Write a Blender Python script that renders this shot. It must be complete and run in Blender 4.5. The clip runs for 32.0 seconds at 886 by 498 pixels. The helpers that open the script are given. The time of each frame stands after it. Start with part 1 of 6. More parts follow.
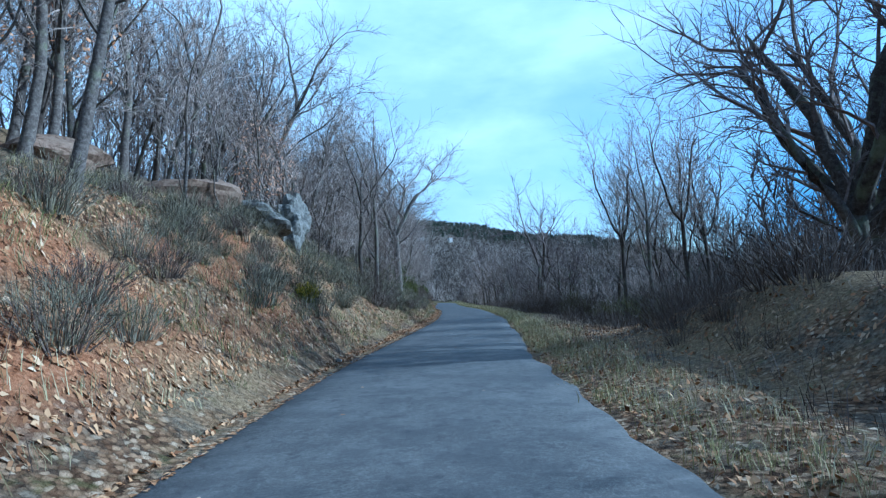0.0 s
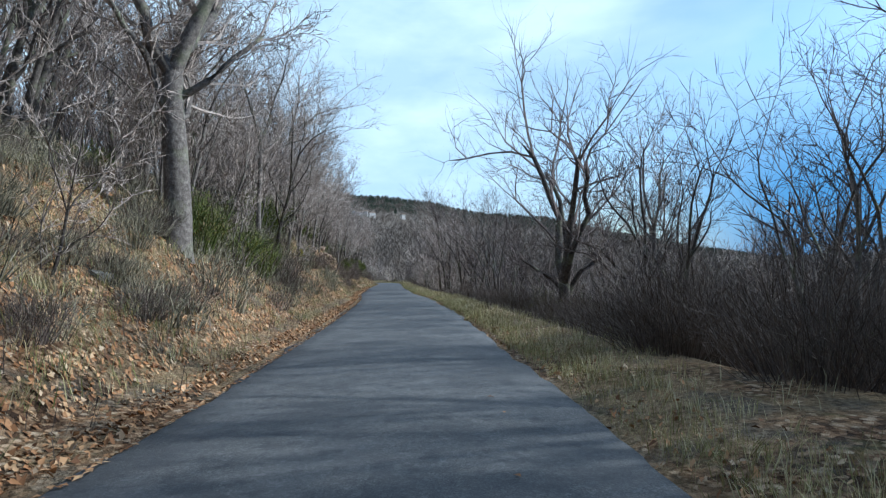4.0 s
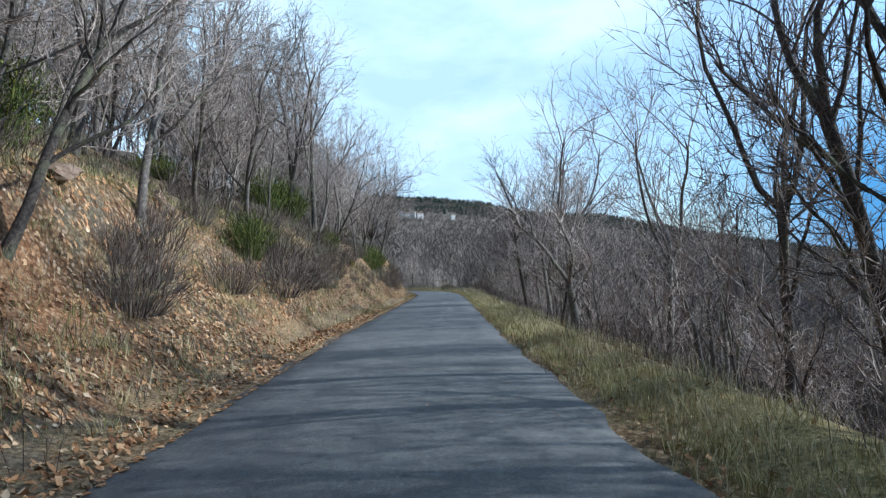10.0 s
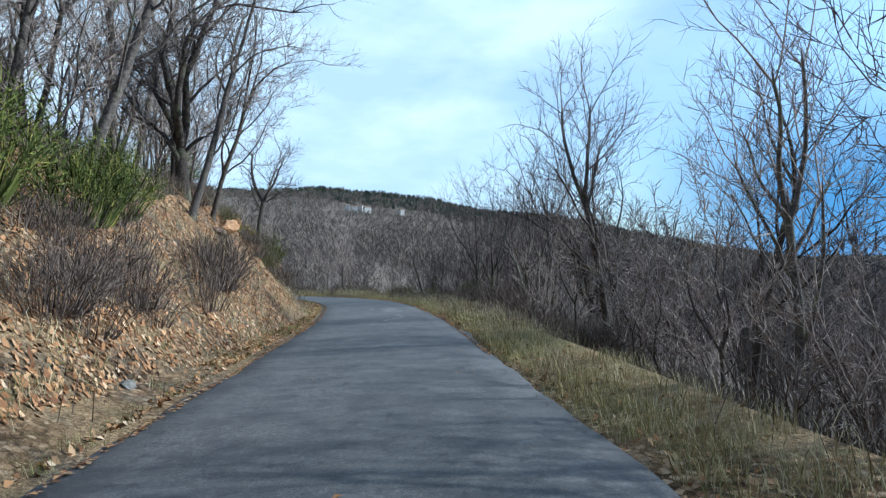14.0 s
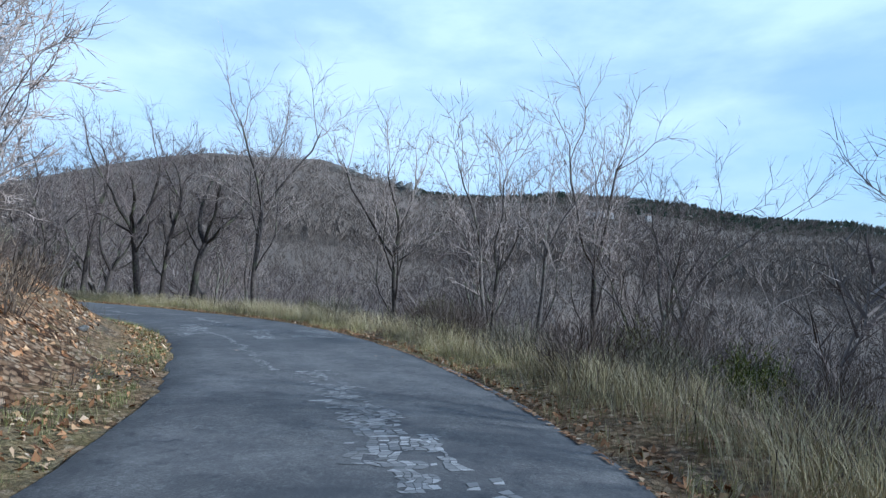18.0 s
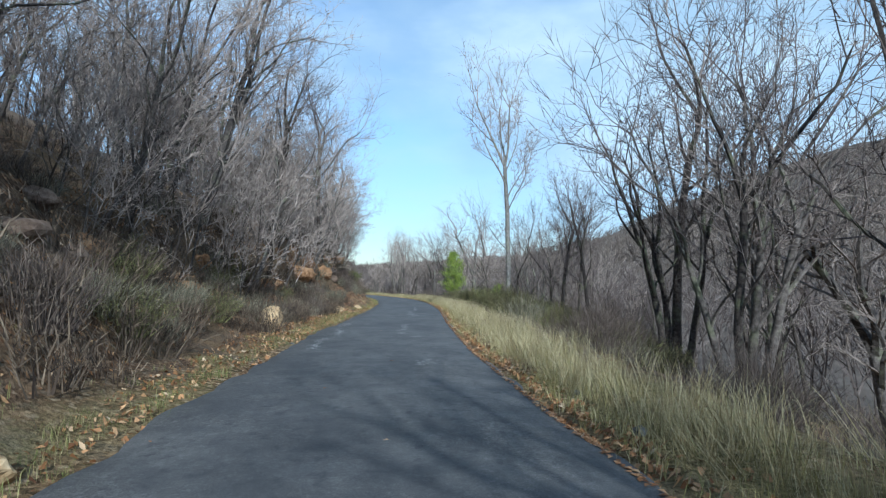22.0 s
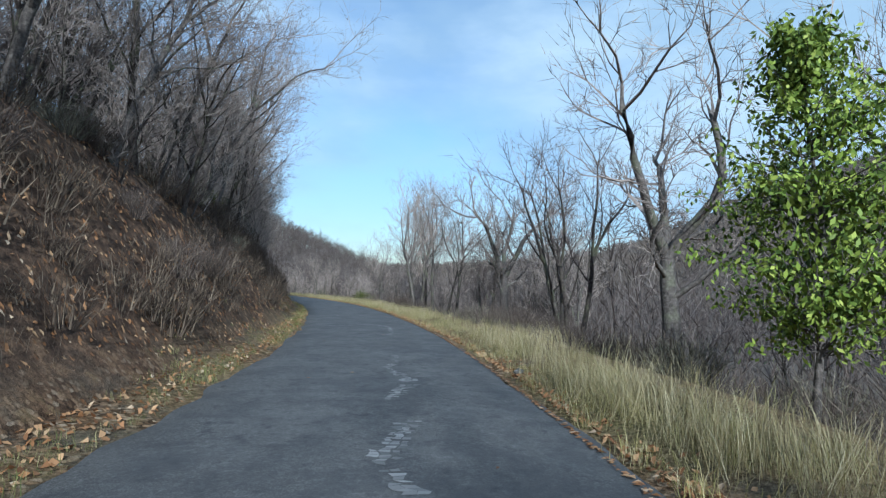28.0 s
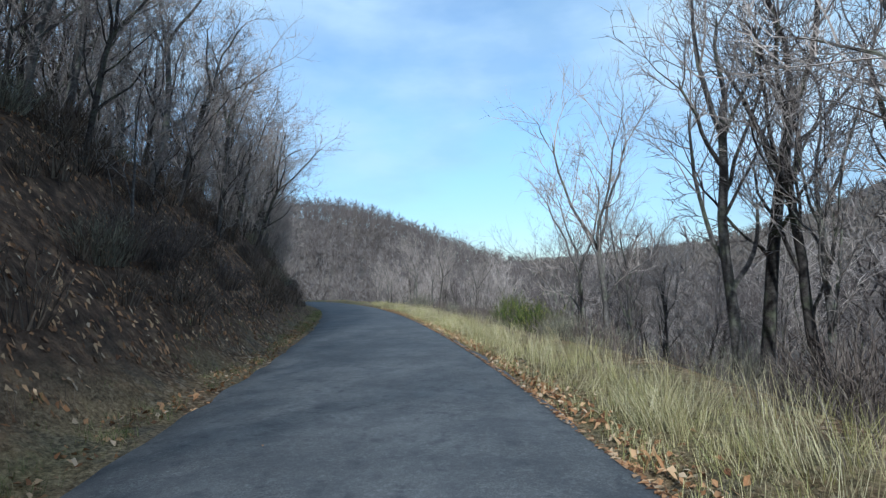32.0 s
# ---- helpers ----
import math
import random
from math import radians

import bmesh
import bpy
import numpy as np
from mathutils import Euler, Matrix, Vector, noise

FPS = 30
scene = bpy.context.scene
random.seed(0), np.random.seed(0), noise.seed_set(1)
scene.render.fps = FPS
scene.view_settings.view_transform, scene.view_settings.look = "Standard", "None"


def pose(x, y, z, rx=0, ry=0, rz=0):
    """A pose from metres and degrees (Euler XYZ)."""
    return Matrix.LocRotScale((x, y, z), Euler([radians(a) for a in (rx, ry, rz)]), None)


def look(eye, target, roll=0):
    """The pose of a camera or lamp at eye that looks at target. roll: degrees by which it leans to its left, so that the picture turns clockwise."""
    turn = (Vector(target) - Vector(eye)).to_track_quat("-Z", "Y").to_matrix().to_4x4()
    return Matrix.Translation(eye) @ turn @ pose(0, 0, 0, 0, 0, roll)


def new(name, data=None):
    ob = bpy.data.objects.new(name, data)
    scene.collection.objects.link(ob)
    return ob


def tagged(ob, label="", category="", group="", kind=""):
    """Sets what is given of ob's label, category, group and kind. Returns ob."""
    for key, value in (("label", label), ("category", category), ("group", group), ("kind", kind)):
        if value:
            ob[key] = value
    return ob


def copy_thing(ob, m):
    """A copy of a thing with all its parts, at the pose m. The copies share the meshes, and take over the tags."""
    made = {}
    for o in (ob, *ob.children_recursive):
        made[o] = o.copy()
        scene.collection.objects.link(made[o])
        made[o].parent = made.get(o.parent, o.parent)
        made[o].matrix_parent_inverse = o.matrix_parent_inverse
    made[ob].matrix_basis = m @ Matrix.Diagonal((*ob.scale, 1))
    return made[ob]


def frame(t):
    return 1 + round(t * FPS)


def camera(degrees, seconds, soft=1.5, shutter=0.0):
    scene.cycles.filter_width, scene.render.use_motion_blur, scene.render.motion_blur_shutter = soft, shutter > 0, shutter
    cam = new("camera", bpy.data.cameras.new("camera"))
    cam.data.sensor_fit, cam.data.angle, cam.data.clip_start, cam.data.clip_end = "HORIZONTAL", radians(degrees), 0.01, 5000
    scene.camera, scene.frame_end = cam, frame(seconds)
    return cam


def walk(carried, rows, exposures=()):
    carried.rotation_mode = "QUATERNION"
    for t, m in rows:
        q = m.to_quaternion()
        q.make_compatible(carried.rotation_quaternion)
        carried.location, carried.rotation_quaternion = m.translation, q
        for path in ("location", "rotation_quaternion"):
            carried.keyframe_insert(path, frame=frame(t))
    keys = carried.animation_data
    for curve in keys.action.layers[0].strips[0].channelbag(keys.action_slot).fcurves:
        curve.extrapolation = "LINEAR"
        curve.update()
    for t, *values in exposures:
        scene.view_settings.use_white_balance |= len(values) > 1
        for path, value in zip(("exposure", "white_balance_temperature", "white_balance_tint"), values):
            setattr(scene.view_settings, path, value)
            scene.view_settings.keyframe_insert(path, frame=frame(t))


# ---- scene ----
# The camera rides in a car along a narrow mountain road.
cam = camera(77.0, 32.0, soft=1.3)
PATH = [
    (0, 0.00, 0.00, 1.3, 0.0, 5, -2.7),
    (0.5, -0.07, 3.30, 1.3, -3.3, 5.3, -2.4),
    (1, -0.05, 6.71, 1.3, -5.4, 5.3, -1.2),
    (1.5, 0.12, 10.00, 1.3, -7.1, 5, -1.4),
    (2, 0.44, 13.42, 1.3, -7.3, 4.4, -1.8),
    (2.5, 0.74, 16.96, 1.3, -6.9, 3.8, -1.3),
    (3, 0.97, 20.44, 1.3, -6.0, 3, -0.5),
    (3.5, 1.24, 23.90, 1.3, -5.1, 2.5, -1.7),
    (5.5, 1.84, 39.89, 1.3, -3.0, 3.7, 0.3),
    (6, 1.84, 44.42, 1.3, -2.3, 2.9, -1),
    (6.5, 1.79, 48.87, 1.3, -1.5, 3.7, -1.1),
    (7, 1.70, 53.14, 1.3, -1.3, 4.5, -1.3),
    (7.5, 1.69, 57.43, 1.3, -0.8, 4.1, -2.4),
    (8, 1.54, 61.57, 1.3, -0.6, 3.3, -2.8),
    (8.5, 1.25, 65.62, 1.3, -0.3, 4, -1),
    (9, 1.05, 69.55, 1.3, 0.0, 4.4, -0),
    (9.5, 0.94, 73.52, 1.3, 0.2, 3.5, -0.4),
    (10, 0.93, 77.44, 1.3, 0.3, 3.2, -2.3),
    (10.5, 0.71, 81.22, 1.3, -0.1, 3.9, -2.5),
    (11, 0.50, 85.29, 1.3, -0.4, 3.8, -0.4),
    (11.5, 0.43, 89.47, 1.3, -0.6, 3.4, -1.7),
    (12, 0.33, 93.68, 1.3, -0.9, 3.7, -2.2),
    (12.5, 0.27, 98.06, 1.3, -1.8, 3.6, -1.7),
    (13, 0.32, 102.38, 1.3, -3.3, 3.6, -1.8),
    (13.5, 0.43, 106.56, 1.3, -4.8, 2.6, -1.5),
    (15.5, 0.55, 124.09, 1.3, -4.0, 4.3, 0.2),
    (16, 0.49, 128.60, 1.3, -1.8, 4.3, 0.7),
    (16.5, 0.28, 133.11, 1.3, 2.5, 4, 1.2),
    (17, -0.32, 137.61, 1.3, 7.1, 4.1, 2),
    (17.5, -1.49, 141.99, 1.3, 13.4, 3.8, 2.3),
    (18, -3.20, 146.20, 1.3, 19.1, 3.6, 1.9),
    (18.5, -5.43, 150.04, 1.3, 26.2, 3, 0.2),
    (19, -8.05, 153.48, 1.3, 36.3, 2.8, -0.3),
    (19.5, -10.96, 156.29, 1.3, 46.0, 3, -0.8),
    (20, -14.02, 158.46, 1.3, 54.9, 3.2, 0.4),
    (20.5, -17.20, 159.96, 1.3, 63.1, 2.1, 0),
    (21, -20.59, 161.18, 1.3, 68.6, 2.1, -0.3),
    (21.5, -24.35, 162.11, 1.3, 74.7, 3.2, -0.1),
    (22, -28.17, 162.73, 1.3, 78.9, 3.9, 0.3),
    (22.5, -31.75, 163.22, 1.3, 79.9, 4.8, 0.1),
    (23, -35.21, 163.67, 1.3, 80.6, 3.9, 0.1),
    (23.5, -38.58, 164.11, 1.3, 80.5, 3.5, -0.3),
    (24, -42.06, 164.61, 1.3, 79.9, 2.9, -1.2),
    (24.5, -45.62, 165.14, 1.3, 79.7, 3.7, -1.1),
    (25, -49.16, 165.65, 1.3, 79.6, 3.2, -0.3),
    (25.5, -52.68, 166.20, 1.3, 80.0, 2.7, -0.5),
    (27.5, -69.58, 168.29, 1.3, 81.1, 4.3, 1.5),
    (28, -74.51, 168.74, 1.3, 82.2, 4.1, 1.1),
    (28.5, -79.24, 169.05, 1.3, 83.4, 4.8, 0.4),
    (29, -83.94, 169.23, 1.3, 85.3, 4.5, 0.3),
    (29.5, -88.66, 169.28, 1.3, 87.3, 4.1, -0.3),
    (30, -93.16, 169.13, 1.3, 89.4, 4.2, -0.7),
    (30.5, -97.39, 168.81, 1.3, 91.0, 4, -0.7),
    (31, -101.70, 168.41, 1.3, 92.2, 3.6, -0.5),
    (31.5, -106.03, 167.93, 1.3, 93.5, 3.5, -1.4),
    (32, -110.33, 167.41, 1.3, 94.3, 4, -1.8),
]
EXPOSURES = [(0, 0.28, 4120, -2), (1.5, 0.32, 4900, 2), (6, 0.34, 5150, 4), (9, 0.42, 5100, 4), (11, 0.46, 5150, 4), (13, 0.42, 5150, 4), (17, 0.2, 4900, 6), (19, 0.15, 4800, 7), (22, 0.08, 5050, 3), (25, 0.04, 5000, 3), (28, -0.06, 5000, 3), (31, 0.0, 4950, 3), (32, 0.0, 4950, 3)]
SKY_R, SKY_G, SKY_B = 1.75, 1.62, 1.46         # haze-tinted blue between the clouds
CLOUD_R, CLOUD_G, CLOUD_B = 6.2, 7.0, 7.4      # sunlit cloud
RAIN_R, RAIN_G, RAIN_B = 0.6, 2.2, 4.3         # rain cloud over the valley
SUN_POWER = 5.0


def carried_pose(x, y, z, yaw, pitch, roll):
    return pose(x, y, z, 90 + pitch, 0, yaw) @ pose(0, 0, 0, 0, 0, roll)


walk(cam, [(t, carried_pose(x, y, z, yaw, pitch, roll)) for t, x, y, z, yaw, pitch, roll in PATH], EXPOSURES)

# ---- light: low winter sun behind broken cloud ----
SUN_ELEVATION, SUN_HEADING = 27.0, 1.0   # degrees; heading is measured from +x towards +y
world = bpy.data.worlds.new("sky")
scene.world = world
world.use_nodes = True
wn, wl = world.node_tree.nodes, world.node_tree.links
wn.clear()


def wnode(kind, **values):
    node = wn.new(kind)
    for key, value in values.items():
        node.inputs[key].default_value = value
    return node


out_world, background = wn.new("ShaderNodeOutputWorld"), wn.new("ShaderNodeBackground")
sky = wn.new("ShaderNodeTexSky")
sky.sky_type, sky.sun_disc = "NISHITA", False
sky.sun_elevation, sky.sun_rotation = radians(SUN_ELEVATION), radians(90 - SUN_HEADING)
sky.ozone_density, sky.dust_density = 1.6, 0.6
coord = wn.new("ShaderNodeTexCoord")
stretch = wn.new("ShaderNodeMapping")
stretch.inputs["Scale"].default_value = (1.0, 1.0, 2.6)
stretch.inputs["Location"].default_value = (0.35, 0.1, 0.0)
cloud = wnode("ShaderNodeTexNoise", Scale=2.1, Detail=7.0, Roughness=0.52)
ramp = wn.new("ShaderNodeValToRGB")
ramp.color_ramp.elements[0].position, ramp.color_ramp.elements[1].position = 0.36, 0.72
wl.new(coord.outputs["Generated"], stretch.inputs["Vector"])
wl.new(stretch.outputs["Vector"], cloud.inputs["Vector"])
# the cloud is thickest towards the north and thins out low in the east
split = wn.new("ShaderNodeSeparateXYZ")
wl.new(coord.outputs["Generated"], split.inputs["Vector"])
total = cloud.outputs["Fac"]
for axis, limits in (("X", (0.30, 0.75, 0.0, -0.34)), ("Y", (0.15, 0.85, -0.10, 0.17)), ("X", (-0.85, -0.25, 0.13, 0.0)), ("Z", (0.08, 0.42, -0.13, 0.08))):
    bias = wn.new("ShaderNodeMapRange")
    for key, value in zip(("From Min", "From Max", "To Min", "To Max"), limits):
        bias.inputs[key].default_value = value
    wl.new(split.outputs[axis], bias.inputs["Value"])
    added = wn.new("ShaderNodeMath")
    added.operation = "ADD"
    wl.new(total, added.inputs[0])
    wl.new(bias.outputs["Result"], added.inputs[1])
    total = added.outputs["Value"]
wl.new(total, ramp.inputs["Fac"])
tint = wn.new("ShaderNodeMixRGB")
tint.blend_type = "MULTIPLY"
tint.inputs["Fac"].default_value = 1.0
tint.inputs["Color2"].default_value = (SKY_R, SKY_G, SKY_B, 1)
wl.new(sky.outputs["Color"], tint.inputs["Color1"])
mix = wn.new("ShaderNodeMixRGB")
mix.inputs["Color2"].default_value = (CLOUD_R, CLOUD_G, CLOUD_B, 1)
shade = wnode("ShaderNodeTexNoise", Scale=3.2, Detail=6.0, Roughness=0.55)
wl.new(stretch.outputs["Vector"], shade.inputs["Vector"])
thick = wn.new("ShaderNodeValToRGB")
thick.color_ramp.elements[0].position, thick.color_ramp.elements[1].position = 0.38, 0.60
thick.color_ramp.elements[0].color = (0.74 * CLOUD_R, 0.80 * CLOUD_G, 0.86 * CLOUD_B, 1)
thick.color_ramp.elements[1].color = (CLOUD_R * 1.04, CLOUD_G * 1.03, CLOUD_B * 1.02, 1)
wl.new(shade.outputs["Fac"], thick.inputs["Fac"])
wl.new(thick.outputs["Color"], mix.inputs["Color2"])
wl.new(ramp.outputs["Color"], mix.inputs["Fac"])


def limits(axis, a, b, c, d):
    node = wn.new("ShaderNodeMapRange")
    node.interpolation_type = "SMOOTHSTEP"
    for key, value in zip(("From Min", "From Max", "To Min", "To Max"), (a, b, c, d)):
        node.inputs[key].default_value = value
    wl.new(split.outputs[axis], node.inputs["Value"])
    return node.outputs["Result"]


def times(a, b):
    node = wn.new("ShaderNodeMath")
    node.operation = "MULTIPLY"
    wl.new(a, node.inputs[0])
    wl.new(b, node.inputs[1])
    return node.outputs["Value"]


# haze takes the glare off the lowest sky, and a slate-blue rain cloud fills the east above the valley
dim = wn.new("ShaderNodeMixRGB")
dim.blend_type = "MULTIPLY"
dim.inputs["Fac"].default_value = 1.0
wl.new(tint.outputs["Color"], dim.inputs["Color1"])
wl.new(limits("Z", 0.0, 0.32, 0.60, 1.0), dim.inputs["Color2"])
wl.new(dim.outputs["Color"], mix.inputs["Color1"])
rain = wn.new("ShaderNodeMixRGB")
rain.inputs["Color2"].default_value = (RAIN_R, RAIN_G, RAIN_B, 1)
wl.new(times(limits("X", 0.34, 0.62, 0.0, 1.0), limits("Z", 0.10, 0.36, 0.92, 0.0)), rain.inputs["Fac"])
wl.new(mix.outputs["Color"], rain.inputs["Color1"])
wl.new(rain.outputs["Color"], background.inputs["Color"])
background.inputs["Strength"].default_value = 0.115
wl.new(background.outputs["Background"], out_world.inputs["Surface"])

sun = new("sun", bpy.data.lights.new("sun", "SUN"))
sun.data.energy, sun.data.angle, sun.data.color = SUN_POWER, radians(0.8), (1.0, 0.93, 0.82)
_a, _e = radians(SUN_HEADING), radians(SUN_ELEVATION)
sun.matrix_world = look((0, 0, 60), (-math.cos(_a) * math.cos(_e), -math.sin(_a) * math.cos(_e), 60 - math.sin(_e)))


# ---- materials ----
def material(name, roughness=0.9, specular=0.2):
    m = bpy.data.materials.new(name)
    m.use_nodes = True
    shader = m.node_tree.nodes["Principled BSDF"]
    shader.inputs["Roughness"].default_value = roughness
    shader.inputs["Specular IOR Level"].default_value = specular
    return m, m.node_tree.nodes, m.node_tree.links, shader


def noise_node(nodes, links, scale, detail=4.0, rough=0.55, vector=None):
    n = nodes.new("ShaderNodeTexNoise")
    n.inputs["Scale"].default_value, n.inputs["Detail"].default_value, n.inputs["Roughness"].default_value = scale, detail, rough
    if vector is not None:
        links.new(vector, n.inputs["Vector"])
    return n.outputs["Fac"]


def noise_colour(nodes, links, scale, vector):
    n = nodes.new("ShaderNodeTexNoise")
    n.inputs["Scale"].default_value = scale
    links.new(vector, n.inputs["Vector"])
    return n.outputs["Color"]


def ramp_node(nodes, links, fac, stops):
    r = nodes.new("ShaderNodeValToRGB")
    e = r.color_ramp.elements
    while len(e) < len(stops):
        e.new(0.5)
    for element, (position, colour) in zip(e, stops):
        element.position, element.color = position, (*colour, 1)
    links.new(fac, r.inputs["Fac"])
    return r.outputs["Color"]


def mix_node(nodes, links, fac, a, b, mode="MIX"):
    n = nodes.new("ShaderNodeMixRGB")
    n.blend_type = mode
    for key, value in (("Fac", fac), ("Color1", a), ("Color2", b)):
        if isinstance(value, (int, float)):
            n.inputs[key].default_value = value
        elif isinstance(value, tuple):
            n.inputs[key].default_value = (*value, 1)
        else:
            links.new(value, n.inputs[key])
    return n.outputs["Color"]


def bump_node(nodes, links, shader, height, strength, distance):
    b = nodes.new("ShaderNodeBump")
    b.inputs["Strength"].default_value, b.inputs["Distance"].default_value = strength, distance
    links.new(height, b.inputs["Height"])
    links.new(b.outputs["Normal"], shader.inputs["Normal"])


def place(nodes):
    return nodes.new("ShaderNodeNewGeometry").outputs["Position"]


def ground_material():
    m, n, l, shader = material("woodland_ground", 0.95, 0.1)
    p = place(n)
    patches, grain, fine = noise_node(n, l, 0.35, 5, 0.6, p), noise_node(n, l, 3.5, 6, 0.65, p), noise_node(n, l, 22, 4, 0.7, p)
    # fallen leaves: small cells, each of its own shade, over matted straw and moss
    leaf = n.new("ShaderNodeTexVoronoi")
    leaf.inputs["Scale"].default_value, leaf.inputs["Randomness"].default_value = 16.0, 1.0
    l.new(mix_node(n, l, 0.06, p, noise_colour(n, l, 9, p), "ADD"), leaf.inputs["Vector"])
    one = n.new("ShaderNodeSeparateColor")
    l.new(leaf.outputs["Color"], one.inputs["Color"])
    litter = ramp_node(n, l, one.outputs["Red"], [(0.0, (0.05, 0.03, 0.018)), (0.3, (0.15, 0.085, 0.045)), (0.6, (0.27, 0.165, 0.09)), (0.85, (0.40, 0.27, 0.16)), (1.0, (0.52, 0.40, 0.27))])
    gaps = ramp_node(n, l, leaf.outputs["Distance"], [(0.35, (1, 1, 1)), (0.75, (0.35, 0.33, 0.30))])
    litter = mix_node(n, l, 0.8, litter, gaps, "MULTIPLY")
    straw = ramp_node(n, l, fine, [(0.3, (0.07, 0.05, 0.028)), (0.5, (0.23, 0.16, 0.085)), (0.68, (0.42, 0.31, 0.175))])
    near = mix_node(n, l, ramp_node(n, l, patches, [(0.46, (0, 0, 0)), (0.60, (1, 1, 1))]), litter, straw)
    tangle = noise_node(n, l, 1.1, 8, 0.7, p)
    near = mix_node(n, l, ramp_node(n, l, tangle, [(0.5, (0, 0, 0)), (0.62, (0.75, 0.75, 0.75))]), near, ramp_node(n, l, fine, [(0.35, (0.05, 0.042, 0.032)), (0.6, (0.17, 0.145, 0.105))]))
    moss = mix_node(n, l, ramp_node(n, l, grain, [(0.57, (0, 0, 0)), (0.70, (0.5, 0.5, 0.5))]), near, (0.10, 0.105, 0.035))
    earth = n.new("ShaderNodeAttribute")
    earth.attribute_name = "earth"
    soil = ramp_node(n, l, mix_node(n, l, 0.5, grain, fine), [(0.36, (0.09, 0.04, 0.02)), (0.5, (0.32, 0.135, 0.06)), (0.64, (0.46, 0.24, 0.125))])
    bare = mix_node(n, l, earth.outputs["Fac"], moss, soil)
    # heathery peat brown, with the left bank's shade darkened into the colour
    heath_shade = n.new("ShaderNodeAttribute")
    heath_shade.attribute_name = "heath_shade"
    shaded_peat = ramp_node(n, l, grain, [(0.32, (0.04, 0.028, 0.021)), (0.52, (0.12, 0.077, 0.051)), (0.70, (0.29, 0.18, 0.105))])
    bare = mix_node(n, l, heath_shade.outputs["Fac"], bare, shaded_peat)
    turf = n.new("ShaderNodeAttribute")
    turf.attribute_name = "turf"
    bare = mix_node(n, l, turf.outputs["Fac"], bare, ramp_node(n, l, fine, [(0.34, (0.06, 0.055, 0.022)), (0.5, (0.18, 0.155, 0.065)), (0.66, (0.34, 0.28, 0.13))]))
    wood = n.new("ShaderNodeAttribute")
    wood.attribute_name = "wood"
    # forest floor away from the road, lightened to carry haze in its colour
    deep = ramp_node(n, l, noise_node(n, l, 0.16, 10, 0.82, p), [(0.3, (0.098, 0.08, 0.064)), (0.5, (0.144, 0.117, 0.094)), (0.7, (0.188, 0.155, 0.126))])
    pine = n.new("ShaderNodeAttribute")
    pine.attribute_name = "pine"
    far = mix_node(n, l, pine.outputs["Fac"], deep, (0.03, 0.042, 0.028))
    l.new(mix_node(n, l, wood.outputs["Fac"], bare, far), shader.inputs["Base Color"])
    bump_node(n, l, shader, mix_node(n, l, 0.22, mix_node(n, l, 0.5, grain, fine), one.outputs["Red"]), 1.0, 0.14)
    return m


def asphalt_material():
    m, n, l, shader = material("worn_asphalt", 0.82, 0.35)
    p = place(n)
    grit, wear, stain = noise_node(n, l, 70, 5, 0.8, p), noise_node(n, l, 0.8, 6, 0.6, p), noise_node(n, l, 5.5, 6, 0.65, p)
    base = ramp_node(n, l, grit, [(0.3, (0.03, 0.029, 0.029)), (0.52, (0.09, 0.087, 0.083)), (0.72, (0.23, 0.22, 0.205))])
    base = mix_node(n, l, ramp_node(n, l, wear, [(0.4, (0, 0, 0)), (0.64, (0.55, 0.55, 0.55))]), base, (0.14, 0.136, 0.13))
    chips = noise_node(n, l, 24, 4, 0.75, p)
    base = mix_node(n, l, ramp_node(n, l, chips, [(0.50, (0, 0, 0)), (0.66, (0.5, 0.5, 0.5))]), base, (0.21, 0.205, 0.20))
    base = mix_node(n, l, ramp_node(n, l, stain, [(0.54, (0, 0, 0)), (0.68, (0.65, 0.65, 0.65))]), base, (0.03, 0.031, 0.035))
    base = mix_node(n, l, ramp_node(n, l, noise_node(n, l, 1.7, 6, 0.7, p), [(0.46, (0, 0, 0)), (0.60, (0.5, 0.5, 0.5))]), base, (0.05, 0.05, 0.053))
    blots = noise_node(n, l, 0.33, 5, 0.7, p)
    base = mix_node(n, l, ramp_node(n, l, blots, [(0.50, (0, 0, 0)), (0.60, (0.45, 0.45, 0.45))]), base, (0.045, 0.046, 0.05))
    l.new(base, shader.inputs["Base Color"])
    bump_node(n, l, shader, mix_node(n, l, 0.35, grit, stain), 0.55, 0.012)
    return m


def bark_material(name, dark, mid, light, lichen=0.0):
    m, n, l, shader = material(name, 0.92, 0.12)
    c = n.new("ShaderNodeTexCoord").outputs["Object"]
    info = n.new("ShaderNodeObjectInfo").outputs["Random"]
    ridge, blot = noise_node(n, l, 14, 5, 0.7, c), noise_node(n, l, 1.6, 4, 0.6, c)
    col = ramp_node(n, l, ridge, [(0.3, dark), (0.52, mid), (0.72, light)])
    shade = n.new("ShaderNodeMapRange")
    shade.inputs["To Min"].default_value, shade.inputs["To Max"].default_value = 0.7, 1.25
    l.new(info, shade.inputs["Value"])
    col = mix_node(n, l, 1.0, col, shade.outputs["Result"], "MULTIPLY")
    if lichen:
        col = mix_node(n, l, ramp_node(n, l, blot, [(0.52, (0, 0, 0)), (0.66, (lichen, lichen, lichen))]), col, (0.22, 0.24, 0.13))
    l.new(col, shader.inputs["Base Color"])
    bump_node(n, l, shader, ridge, 0.8, 0.03)
    return m


